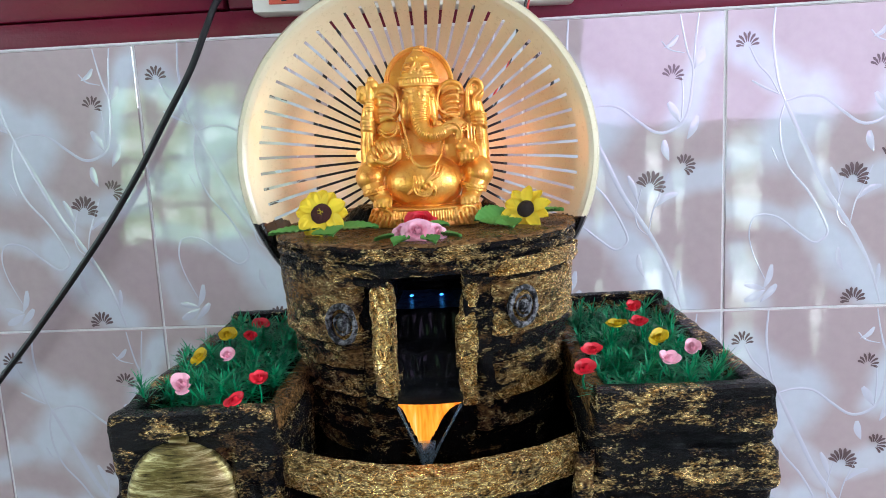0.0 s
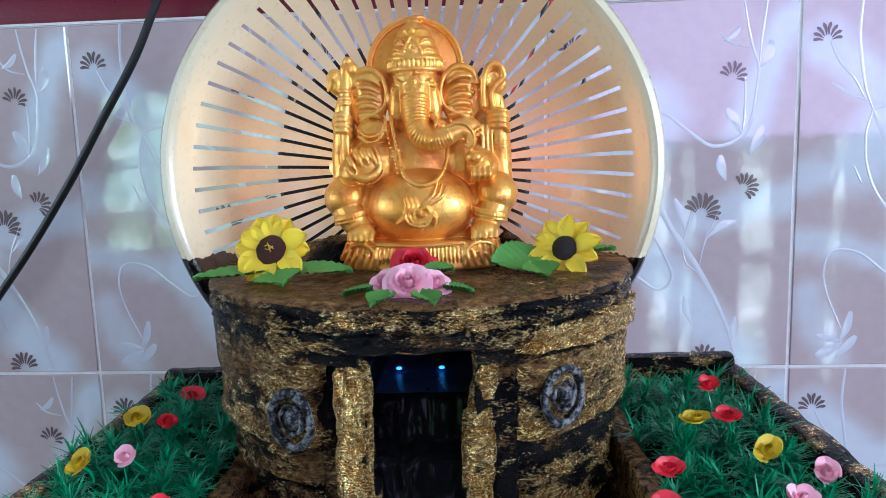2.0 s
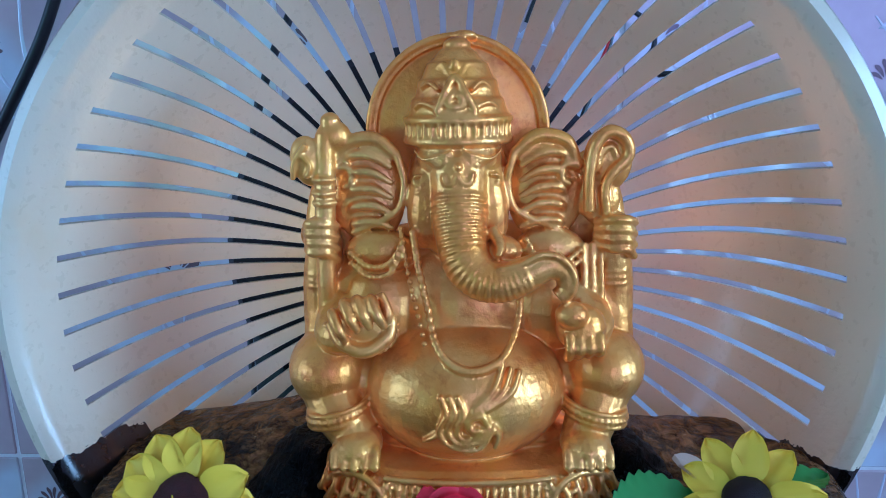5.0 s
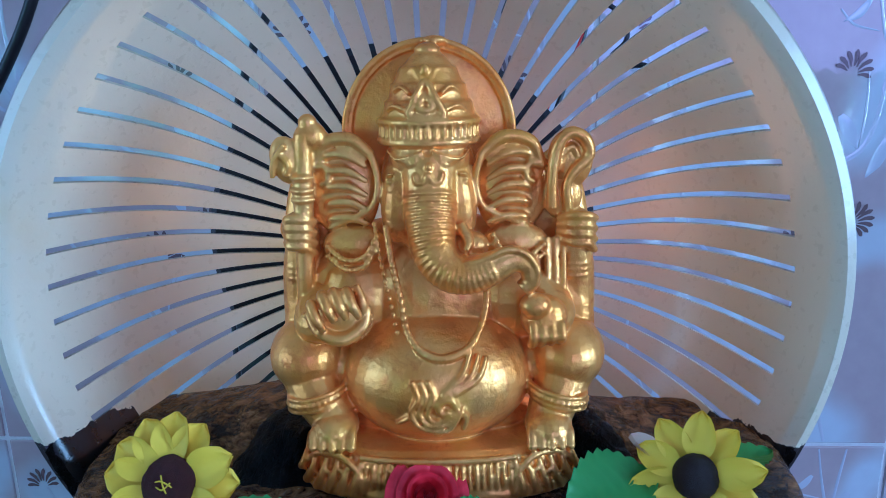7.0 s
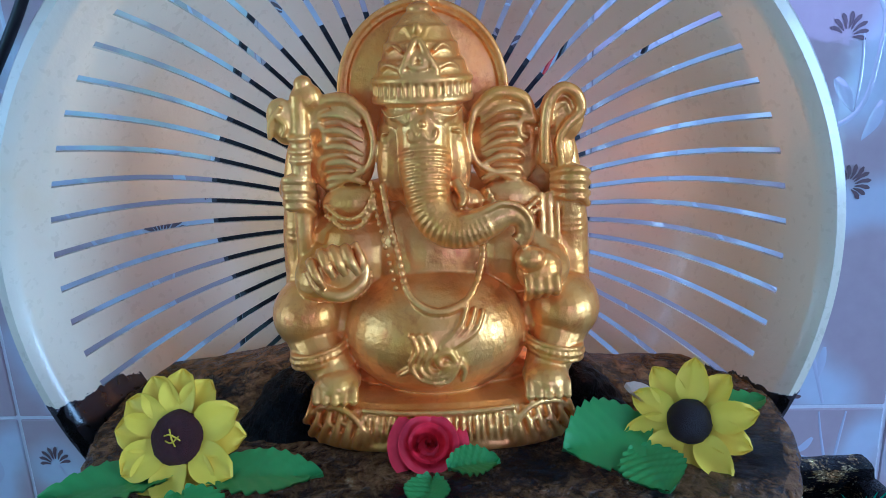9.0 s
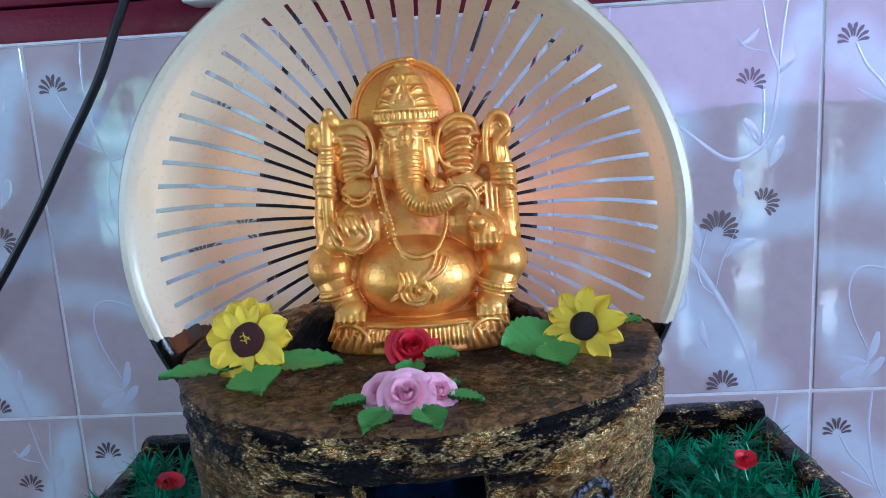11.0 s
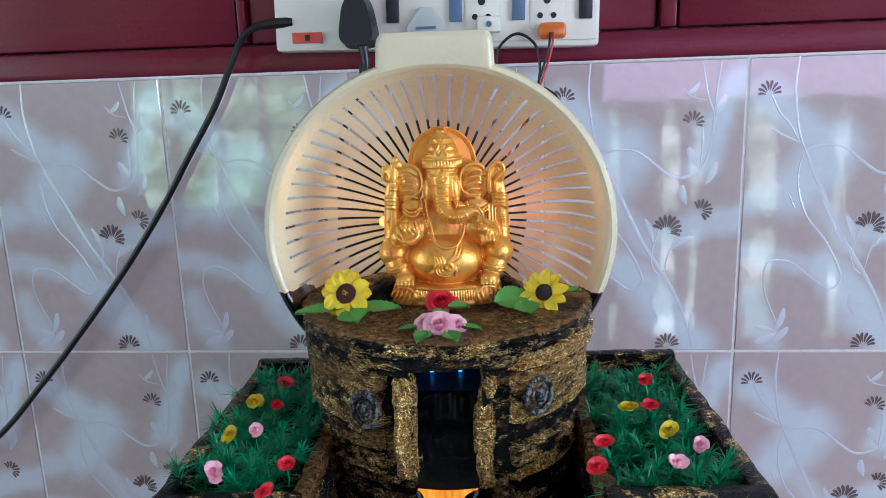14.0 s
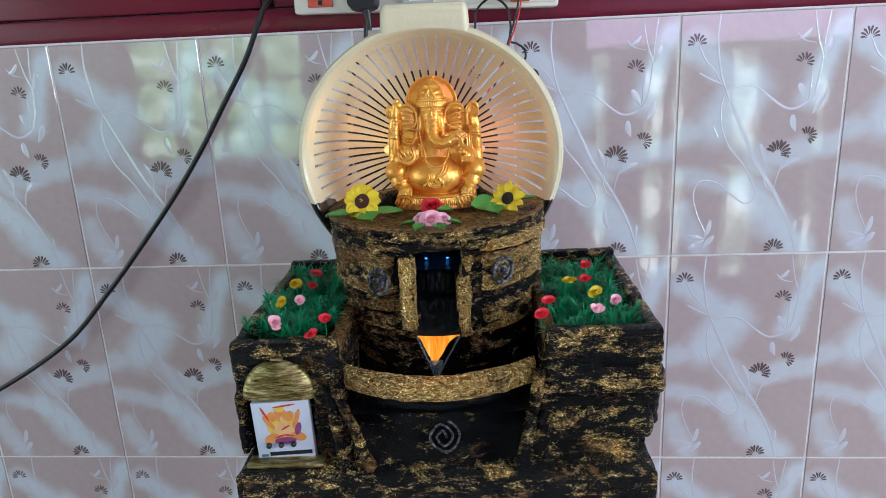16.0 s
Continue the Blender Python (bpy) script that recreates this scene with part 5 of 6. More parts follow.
    # noose on the other side
    T([(31.8, -9.0, 76), (31.6, -9.5, 84), (32.6, -9.6, 92), (36.0, -9.4, 96.2), (40.2, -9.0, 94.6), (41.4, -8.6, 90.0), (37.6, -9.2, 86.0), (35.6, -9.4, 82), (36.4, -9.0, 75)], [1.6, 1.5, 1.6, 1.7, 1.7, 1.6, 1.4, 1.3, 1.3], 10, 90)
    T([(33.6, -8.0, 86), (34.8, -8.2, 91), (37.2, -8.0, 92.4), (38.6, -8.0, 90)], 0.9, 8, 24)
    E((36.8, -6.0, 89), (6.4, 2.4, 8.2))
    E((35, -5.5, 79), (5.5, 2.6, 7))
    for x in (30.6, 32.8, 35.0):
        T([(x, -8.6, 68), (x + 0.2, -10.0, 58), (x + 0.6, -10.5, 49)], 0.95, 8, 12)
    # front hand, palm raised, fingers curled
    T([(-32, -6, 50), (-34, -13, 46), (-29, -17, 46)], [6.5, 5.6, 5.0], 14, 16)
    E((-26.4, -17, 49.6), (8.4, 5.0, 6.8), (0, -10, 0), nu=22, nv=14)
    T([(-34.4, -18.6, 50.4), (-31.0, -21.6, 46.0), (-25.0, -22.2, 43.8), (-19.6, -20.4, 47.0), (-18.2, -19.0, 52.0)], [1.2, 1.7, 1.9, 1.8, 1.2], 10, 28)
    for i, (x, z) in enumerate(((-33.2, 53.6), (-30.2, 56.2), (-27.0, 57.0), (-23.6, 57.2))):
        T([(x, -18.5, z - 1.4), (x + 0.6, -22.4, z), (x + 2.2, -24.6, z - 3.2), (x + 3.8, -23.6, z - 6.8)], [1.3, 1.6, 1.5, 1.1], 8, 18)
    T([(-20.6, -18.5, 47.5), (-19.4, -20.0, 53.0), (-21.0, -19.4, 58.2)], [1.9, 1.6, 1.0], 8, 12)
    for i in range(18):
        a = math.pi * (0.95 + 1.1 * i / 17)
        E((-26.6 + 9.2 * math.cos(a), -17.4, 48.0 + 7.2 * math.sin(a)), 0.8, nu=8, nv=6)
    # front hand with the sweet
    T([(27, -5, 54), (33, -12, 48), (30, -18, 46)], [6.5, 5.4, 4.6], 14, 16)
    E((29.0, -17.5, 48.0), (6.4, 5.0, 6.4))
    E((26.2, -20.5, 52.2), (4.2, 3.6, 3.6))
    for i in range(4):
        x = 25.6 + i * 2.5
        T([(x, -21.0, 47.5), (x + 0.2, -22.4, 44.0), (x - 0.2, -20.4, 40.6 + 0.5 * i)], [1.3, 1.45, 1.2], 8, 12)
    # beads: long necklace, shoulder strings
    neck = [(-13.0, -12.0, 72), (-11.6, -15.2, 64), (-9.6, -16.2, 54), (-7.0, -20.2, 45), (-2.0, -22.6, 40.6), (4.0, -22.8, 40.2), (9.6, -20.6, 43.2), (13.0, -16.8, 50), (14.0, -14.6, 58)]
    neck = [(x, y - 1.2 - 2.4 * max(0.0, min(1.0, (56 - z) / 10)), z) for x, y, z in neck]
    for p in catmull(neck, 42):
        E(p, 1.2, nu=8, nv=6)
    for p in catmull([(x - 3.2 if x < 0 else x, y + 0.8, z + 1.0) for x, y, z in neck[:4]], 14):
        E(p, 0.85, nu=8, nv=6)
    for sx in (-1, 1):
        for k, dz in ((0, 0.0), (1, -2.6)):
            arc = [(sx * 15.5, -12.4, 70 + dz), (sx * 19.0, -12.8, 64.5 + dz), (sx * 24.5, -11.4, 63.4 + dz), (sx * 29.5, -8.6, 66.4 + dz)]
            for p in catmull(arc, 11):
                E((p[0], p[1] - 2.0, p[2]), 0.95, nu=8, nv=6)
        E((sx * 22, -7, 66), (9.5, 4.2, 6))
    # sash and knotted belt
    knot = len(s.v)
    for k in range(3):
        T([(9.0 + k * 2.1, -20.8 + 0.7 * k, 41.0 - k), (6.6 + k * 2.1, -23.6 + 0.4 * k, 35.4 - 0.6 * k), (1.6 + k * 1.5, -25.0, 30.6)], 0.72, 6, 16)
    for k in range(3):
        T([(-6.4 + k * 2.1, -24.6, 34.5), (-5.0 + k * 2.1, -25.4, 30.0), (-6.8 + k * 2.2, -25.3, 25.6), (-4.0 + k * 1.7, -25.4, 21.4 + k * 0.9), (2.8 + k * 0.2, -25.4, 20.6 + k * 2.0), (6.6 - k * 1.2, -25.2, 26.0)], 0.72, 6, 40)
    T([(5.4, -24.6, 26), (3.6, -25.2, 29.4), (0.6, -25.4, 28.4), (1.2, -25.4, 25.6), (3.2, -25.2, 26.0)], 1.1, 8, 24)
    T([(-5.6, -24.2, 25), (-8.6, -23.8, 23.0), (-11, -22.6, 21.4)], [1.2, 1.0, 0.6], 8, 12)
    T([(6, -24.4, 26.6), (7.6, -24.0, 23.6), (6.8, -23.8, 20.0)], [1.2, 1.0, 0.7], 8, 12)
    s.v[knot:] = [(x, y - 4.6, z + 0.4) for x, y, z in s.v[knot:]]
    k = 0.001
    s.v = [(x * k, y * k, z * k) for x, y, z in s.v]
    return s


fig = solo("golden_statue", figure(), GOLD, pose(0.0182, -0.2385, 1.3335, 0, 0, 2.0), "seated elephant-headed figure in shiny gold paint on the fountain top", "statue", sharp=0)
rm = fig.modifiers.new("cast", "REMESH")
rm.mode, rm.voxel_size, rm.use_smooth_shade = "VOXEL", 0.00042, True
sm = fig.modifiers.new("soft", "SMOOTH")
sm.factor, sm.iterations = 0.5, 2


# ---- flowers ----
def petal_patch(sp, length, width, cup, curl, m, nu=6, nv=7, tip=0.12, thick=0.0004):
    def side(off):
        def fn(u, v):
            s = u * 2 - 1
            w = width * math.sin(math.pi * min(1.0, 0.10 + 0.90 * v)) ** 0.46 * (1 - tip * v) if v < 0.999 else width * 0.06
            return s * w, length * v, cup * (s * s) * math.sin(math.pi * v) + curl * v * v + off + 0.0006 * math.sin(s * 7) * v
        return fn

    sp.grid(side(0.0), nu, nv, m=m)
    sp.grid(side(-thick), nu, nv, m=m)


def leaf(sp, length, width, m, fold=0.0012):
    def side(off):
        def fn(u, v):
            s = u * 2 - 1
            w = width * math.sin(math.pi * (0.04 + 0.96 * v)) ** 0.8
            w *= 1 + 0.20 * (0.5 - (v * 9) % 1.0) * (1 if abs(s) > 0.9 else 0)
            return s * w, length * v, fold * abs(s) * 1.6 + 0.0007 * abs(math.sin(v * 24 - abs(s) * 5)) + off - 0.003 * v * v
        return fn

    sp.grid(side(0.0), 10, 36, m=m)
    sp.grid(side(-0.0005), 10, 36, m=m)


def leaf_part(parent, x, y, z, length, width, heading, pitch=6, roll=0):
    sp = Soup()
    leaf(sp, length, width, pose(x, y, z, pitch, roll, heading))
    return part("leaf", sp, LEAF, parent, "", None, 60)


def sunflower(x, y, z, r, rot, n, rdisc, label, wide=0.30, disc=BROWN_DISC, tip=0.0):
    ob = thing("sunflower", pose(x, y, z, *rot), label, "flower", "sunflowers beside the statue")
    for layer in (0, 1):
        for i in range(n):
            a = 360 / n * (i + 0.5 * layer) + random.uniform(-5, 5)
            sp = Soup()
            petal_patch(sp, r * random.uniform(0.64, 0.74), r * wide, 0.0022, -0.0012 + 0.002 * layer * random.random(), pose(0, 0, -0.0012 * layer, 0, 0, a) @ pose(0, r * 0.33, 0.0005, random.uniform(-4, 10), random.uniform(-9, 9), 0), tip=tip)
            part("petal", sp, YELLOW, ob, "", None, 60)
    d = Soup()
    d.ell((0, 0, 0.0006), (rdisc, rdisc, 0.0034), nu=28, nv=14)
    rough_up(d, 0.0005, 6, sz=1)
    part("seed_disc", d, disc, ob, "dark brown seed disc")
    return ob


SUN_L = (-0.0475, -0.2815, 1.3465)
SUN_R = (0.0863, -0.2705, 1.3430)
sl = sunflower(*SUN_L, 0.0170, (62, 0, -4), 6, 0.0070, "yellow fabric sunflower with a dark brown middle on the drum top")
for i in range(3):
    a = random.uniform(0, 6.28)
    part("stamen", Soup().tube([(0.0022 * math.cos(a), 0.0022 * math.sin(a), 0.0036), (0.0006 * math.cos(a + 2), 0.0012 * math.sin(a + 1), 0.0048), (-0.002 * math.cos(a), -0.0024 * math.sin(a), 0.0042)], 0.00022, 6, 8), YELLOW2, sl)
sunflower(*SUN_R, 0.0166, (60, 0, -22), 5, 0.0058, "yellow fabric sunflower turned aside beside a green leaf", 0.29, DARK_DISC, 0.28)
cl = thing("leaf_spray", pose(-0.048, -0.286, 1.3345), "three serrated green fabric leaves lying under a sunflower", "leaf")
leaf_part(cl, 0.000, 0.002, 0.002, 0.034, 0.0075, 104, 2, -8)
leaf_part(cl, 0.004, -0.006, 0.002, 0.024, 0.0095, 205, 4, 10)
leaf_part(cl, 0.006, 0.001, 0.002, 0.032, 0.0075, -88, 4, 12)
cr = thing("leaf_spray", pose(0.076, -0.266, 1.3355), "broad ribbed green fabric leaves propped beside a sunflower", "leaf")
leaf_part(cr, 0.000, 0.000, 0.0035, 0.0255, 0.0105, 112, 1, -30)
leaf_part(cr, -0.004, -0.0075, 0.0005, 0.0165, 0.0085, 196, -2, 4)
sp = Soup()
petal_patch(sp, 0.013, 0.0050, 0.002, 0.002, pose(0.006, 0.004, 0.0055, 24, 0, 70))
part("dry_petal", sp, BEIGE, cr, "faded beige petal")
leaf_part(cr, 0.018, 0.006, 0.003, 0.020, 0.0065, -70, 10, 0)


def rose(x, y, z, r, rot, mat, seed, label):
    ob = thing("rose", pose(x, y, z, *rot), label, "flower", "roses in front of the statue")
    rnd = random.Random(seed)
    bud = Soup()
    for thick in (0.0, 0.0004):
        def coil(u, v, thick=thick):
            a = u * 3.2 * math.pi
            q = r * (0.05 + 0.31 * u + 0.03 * math.sin(a * 1.5)) - thick
            return q * math.cos(a) * (1 + 0.12 * v), q * math.sin(a) * (1 + 0.12 * v), r * (0.15 + v * (0.76 - 0.12 * u))

        bud.grid(coil, 90, 5)
    bud.ell((0, 0, r * 0.1), (r * 0.5, r * 0.5, r * 0.2))
    part("bud", bud, mat, ob, "", None, 50)
    for ring, (n, rad, h, lean) in enumerate(((3, 0.48, 0.80, 0.24), (4, 0.66, 0.64, 0.46), (5, 0.84, 0.42, 0.70))):
        for i in range(n):
            a0 = 2 * math.pi * (i + 0.37 * ring) / n + rnd.uniform(-0.15, 0.15)
            hw = math.pi / n * 1.35
            jz = rnd.uniform(0.90, 1.10)
            petal = Soup()
            for thick in (0.0, 0.0004):
                def sheet(u, v, thick=thick):
                    s = u * 2 - 1
                    a = a0 + s * hw
                    q = r * (0.30 + (rad - 0.30) * min(1, v * 1.6) ** 0.7 + lean * v * v * v * 0.7) - thick
                    zz = r * (h * jz * (v ** 0.8) * (1 - 0.22 * s * s) - 0.16 * max(0, v - 0.75) * 4 * lean)
                    return q * math.cos(a), q * math.sin(a), zz + 0.0003 * math.sin(9 * a)

                petal.grid(sheet, 10, 8)
            part("petal", petal, mat, ob, "", None, 50)
    return ob


rose(0.0162, -0.2705, 1.3362, 0.0084, (48, 0, 8), RED, 3, "red fabric rose at the foot of the statue")
rl = thing("leaf_spray", pose(0.018, -0.279, 1.3345), "small green leaves under the red rose", "leaf")
leaf_part(rl, 0.004, -0.001, 0.0005, 0.014, 0.0055, -75, 10, 10)
leaf_part(rl, 0.000, -0.004, -0.0003, 0.012, 0.0055, 170, 1, 0)
rose(0.0192, -0.3225, 1.3365, 0.0076, (44, 0, 4), PINK, 5, "pink fabric rose on the front edge of the drum top")
rose(0.0108, -0.3180, 1.3362, 0.0062, (40, 0, -28), PINK, 8, "small pink bud beside the larger rose")
rose(0.0286, -0.3185, 1.3358, 0.0060, (40, 0, 34), PINK, 9, "small pink bud beside the larger rose")
rl = thing("leaf_spray", pose(0.0185, -0.3235, 1.3345), "pointed green leaves spread under the pink rose", "leaf")
for hx, hy, hd, ln in ((-0.005, -0.0075, 150, 0.0130), (0.006, -0.0075, 212, 0.0130), (0.0145, 0.002, -84, 0.0125), (-0.0135, 0.001, 86, 0.0125), (0.009, 0.0125, -48, 0.012)):
    leaf_part(rl, hx, hy, 0.0002, ln, 0.0058 if abs(hd) > 100 else 0.0044, hd, 3, 0)


def small_bloom(seed, r):
    """A little folded cloth rose: a rolled heart in broad overlapping petals."""
    rnd = random.Random(seed)
    sp = Soup()
    for thick in (0.0, 0.0003):
        def coil(u, v, thick=thick):
            a = u * 2.6 * math.pi
            q = r * (0.06 + 0.40 * u) - thick
            return q * math.cos(a), q * math.sin(a) * 0.85, r * (0.10 + v * (0.72 - 0.22 * u))
        sp.grid(coil, 40, 3)
    for i in range(6):
        a0 = 2 * math.pi * i / 6 + rnd.uniform(-0.3, 0.3)
        hw, lean, hh = rnd.uniform(0.65, 0.95), rnd.uniform(0.10, 0.55), rnd.uniform(0.55, 0.95)
        for thick in (0.0, 0.0003):
            def sheet(u, v, thick=thick):
                k = u * 2 - 1
                a = a0 + k * hw
                q = r * (0.28 + 0.36 * min(1, v * 1.5) + lean * 0.55 * v ** 2.4 * (1 - 0.35 * k * k)) - thick
                return q * math.cos(a), q * math.sin(a), r * (hh * v ** 0.7 * (1 - 0.25 * k * k) - 0.25 * lean * v ** 3)
            sp.grid(sheet, 7, 6)
    sp.ell((0, 0, r * 0.08), (r * 0.45, r * 0.45, r * 0.16), nu=12, nv=6)
    return sp


BLOOMS = [("red", -0.112, -0.232, 1.262), ("yellow", -0.119, -0.279, 1.268), ("red", -0.101, -0.287, 1.268), ("pink", -0.104, -0.318, 1.266), ("yellow", -0.118, -0.330, 1.268),
          ("pink", -0.110, -0.372, 1.266), ("red", -0.073, -0.357, 1.262), ("red", -0.078, -0.381, 1.259),
          ("red", 0.161, -0.240, 1.268), ("yellow", 0.141, -0.289, 1.270), ("red", 0.156, -0.287, 1.270), ("yellow", 0.160, -0.321, 1.270), ("pink", 0.176, -0.338, 1.268),
          ("pink", 0.156, -0.361, 1.269), ("red", 0.119, -0.331, 1.266), ("red", 0.112, -0.357, 1.264)]
for i, (c, x, y, z) in enumerate(BLOOMS):
    ob = thing("bloom", pose(x, y, z - 0.0028, random.uniform(10, 45), random.uniform(-20, 20), 0) @ pose(0, 0, 0, 0, 0, random.uniform(0, 360)) @ Matrix.Diagonal((random.uniform(0.85, 1.25), random.uniform(0.7, 0.95), random.uniform(0.65, 0.9), 1)), f"small {c} cloth flower stuck in the green plastic grass", "flower", f"{c} flowers in the planters")
    part("petals", small_bloom(i, 0.0074), {"red": RED, "yellow": YELLOW2, "pink": PINK}[c], ob, "", None, 60)
    part("stem", Soup().tube([(0, 0, 0), (0.001, 0, -0.010), (0, 0.001, -0.019)], 0.0006, 6, 6), GRASS, ob)


def grass(x0, x1, y0, y1, z, seed):
    """Bushy sprigs: short stems ringed with fine needles."""
    rnd = random.Random(seed)
    sp = Soup()
    vs, fs = [], []
    nx, ny = 6, 15
    for i in range(nx):
        for j in range(ny):
            cx = x0 + (x1 - x0) * (i + rnd.uniform(0.05, 0.95)) / nx
            cy = y0 + (y1 - y0) * (j + rnd.uniform(0.05, 0.95)) / ny
            th = rnd.uniform(0.70, 1.30)
            tilt = Vector((rnd.uniform(-0.9, 0.9), rnd.uniform(-0.9, 0.6), 1.0)).normalized()
            for b in range(84):
                h = 0.15 + 0.85 * rnd.random()
                a, el = rnd.uniform(0, 2 * math.pi), radians(rnd.uniform(-10, 62) + 24 * h)
                ln = rnd.uniform(0.0070, 0.0160)
                d = (Vector((math.cos(a) * math.cos(el), math.sin(a) * math.cos(el), 0)) + tilt * math.sin(el)).normalized()
                side = d.cross(Vector((0, 0, 1))).normalized() * rnd.uniform(0.00042, 0.00078)
                p = Vector((cx, cy, z - 0.002)) + tilt * (0.020 * th * h)
                o = len(vs)
                for k in range(3):
                    t = k / 2
                    q = p + d * ln * t + Vector((0, 0, -ln * 0.20 * t * t))
                    w = side * (1 - 0.8 * t)
                    vs += [tuple(q - w), tuple(q + w)]
                for k in range(2):
                    fs.append((o + 2 * k, o + 2 * k + 1, o + 2 * k + 3, o + 2 * k + 2))
    sp.add(vs, fs)
    return sp


for x0, x1, sd, lb in ((-0.146, -0.076, 11, "tufts of dark green plastic grass filling a planter"), (0.124, 0.188, 12, "bushy green plastic grass filling a planter")):
    g = grass(x0, x1, -0.362, -0.184, 1.239, sd)
    solo("plastic_grass", g, GRASS, Matrix(), lb, "grass", kind="stuff", sharp=0)

# ---- extension board and plugs ----
eb = thing("extension_board", pose(-0.0065, 0.010, 1.560, 0, 1.0, 0), "cream electric extension board with sockets and switches screwed to maroon wood", "power strip")
part("case", Soup().rbox((0, -0.005, 0), (0.322, 0.030, 0.078), 0.004), WHITE_PL, eb)
part("face_plate", Soup().rbox((0.047, -0.021, 0.001), (0.222, 0.004, 0.068), 0.001), WHITE_PL, eb)
isw = part("main_switch", Soup().rbox((-0.1275, -0.0205, -0.026), (0.0305, 0.004, 0.0105), 0.0008), RED_PL, eb, "red indicator window")
part("indicator", Soup().rbox((-0.1270, -0.0228, -0.026), (0.0052, 0.002, 0.0058), 0.0004), BLACK_PL, isw)
for x in (-0.045, 0.017, 0.078, 0.142):
    part("rocker_switch", Soup().rbox((x + 0.005, -0.0235, 0.001), (0.0125, 0.006, 0.030), 0.001), BLUE_PL if x in (0.017, 0.078) else BLACK_PL, eb, "dark rocker switch")
for x in (0.047, 0.110):
    sk = part("socket", Soup().rbox((x, -0.0228, -0.004), (0.033, 0.002, 0.036), 0.001), WHITE_PL, eb)
    for dx, dz, r in ((0, 0.008, 0.0035), (-0.0065, -0.006, 0.0028), (0.0065, -0.006, 0.0028)):
        part("pin_hole", Soup().disc((x + dx, -0.0236, -0.004 + dz), r, 0.0006, (90, 0, 0), 18), BLACK_PL, sk)

bp = thing("power_plug", pose(-0.0778, -0.0235, 1.5470), "large black three-pin plug pushed into the board", "plug")
pb = Soup()
def plug_shell(u, v):
    a = 2 * math.pi * u
    c, q = math.cos(a), math.sin(a)
    zq = math.copysign(abs(q) ** 0.55, q)
    wide = 0.0165 - 0.0042 * zq
    return wide * math.copysign(abs(c) ** 0.55, c) * (1 - 0.12 * v), -0.026 * v, 0.0245 * zq * (1 - 0.12 * v)



pb.grid(plug_shell, 36, 8, wrap=True)
pb.f.append(tuple(8 * 36 + i for i in range(36)))
pb.m.append(0)
part("plug_body", pb, BLACK_PL, bp)
part("strain_relief", Soup().tube([(0.004, -0.012, -0.022), (0.006, -0.013, -0.036), (0.006, -0.013, -0.046)], [0.005, 0.0038, 0.003], 12, 16), BLACK_PL, bp)

sw = thing("pump_cord", Matrix(), "black flex hanging behind the halo bowl", "cable")
part("cord", Soup().tube([(-0.0755, -0.0365, 1.508), (-0.078, -0.040, 1.485), (-0.092, -0.042, 1.455), (-0.103, -0.042, 1.42), (-0.104, -0.042, 1.38), (-0.105, -0.046, 1.345), (-0.108, -0.06, 1.30), (-0.09, -0.10, 1.22), (-0.08, -0.12, 1.13)], 0.0026, 10, 80), CABLE, sw)

op = thing("adapter_plug", pose(0.1080, -0.0135, 1.5330), "translucent orange two-pin plug with red and black wires", "plug")
part("plug_body", Soup().rbox((0, -0.007, 0), (0.026, 0.014, 0.015), 0.004, seg=3), ORANGE_PL, op)
part("red_wire", Soup().tube([(0.001, -0.014, -0.002), (-0.001, -0.018, -0.016), (-0.006, -0.018, -0.034), (-0.014, -0.02, -0.055), (-0.026, -0.026, -0.082), (-0.046, -0.034, -0.125), (-0.056, -0.06, -0.20)], 0.0011, 8, 60), REDWIRE, op)
part("black_wire", Soup().tube([(-0.002, -0.014, -0.002), (-0.004, -0.018, -0.016), (-0.009, -0.018, -0.034), (-0.016, -0.02, -0.055), (-0.024, -0.026, -0.082), (-0.040, -0.034, -0.125), (-0.050, -0.06, -0.20)], 0.0012, 8, 60), CABLE, op)
cd = thing("thin_cord", Matrix(), "thin black cord looped from the board behind the bowl", "cable")
part("cord", Soup().tube([(0.045, -0.020, 1.475), (0.053, -0.022, 1.497), (0.057, -0.024, 1.519), (0.074, -0.026, 1.531), (0.091, -0.026, 1.521), (0.096, -0.026, 1.500), (0.095, -0.026, 1.482), (0.103, -0.024, 1.478), (0.112, -0.022, 1.471), (0.113, -0.022, 1.460), (0.105, -0.024, 1.452)], 0.0014, 8, 100), CABLE, cd)
part("cord_end", Soup().tube([(0.116, -0.022, 1.446), (0.124, -0.022, 1.446), (0.128, -0.022, 1.441), (0.126, -0.022, 1.434)], 0.0016, 8, 20), CABLE, cd)
wp = thing("small_adapter", pose(0.0475, -0.0145, 1.541), "small white square adapter with a blue button", "plug")
part("adapter_body", Soup().rbox((0, -0.006, 0), (0.023, 0.012, 0.015), 0.002), WHITE_PL, wp)
part("button", Soup().disc((0, -0.012, 0), 0.0028, 0.0015, (90, 0, 0), 16), BLUE_PL, wp, "round blue button")
st = thing("clear_tag", pose(-0.0140, -0.0160, 1.5400), "clear pentagon plastic tag with pale blue print", "tag")
tg = Soup()
pent = [(-0.018, -0.010), (0.018, -0.010), (0.020, 0.002), (0.006, 0.020), (-0.004, 0.020), (-0.019, 0.002)]
tg.add([(x, 0, z) for x, z in pent] + [(x, -0.003, z) for x, z in pent], [tuple(range(6)), tuple(range(11, 5, -1))] + [(i, (i + 1) % 6, 6 + (i + 1) % 6, 6 + i) for i in range(6)])
part("tag_body", tg, CLEAR_PL, st)
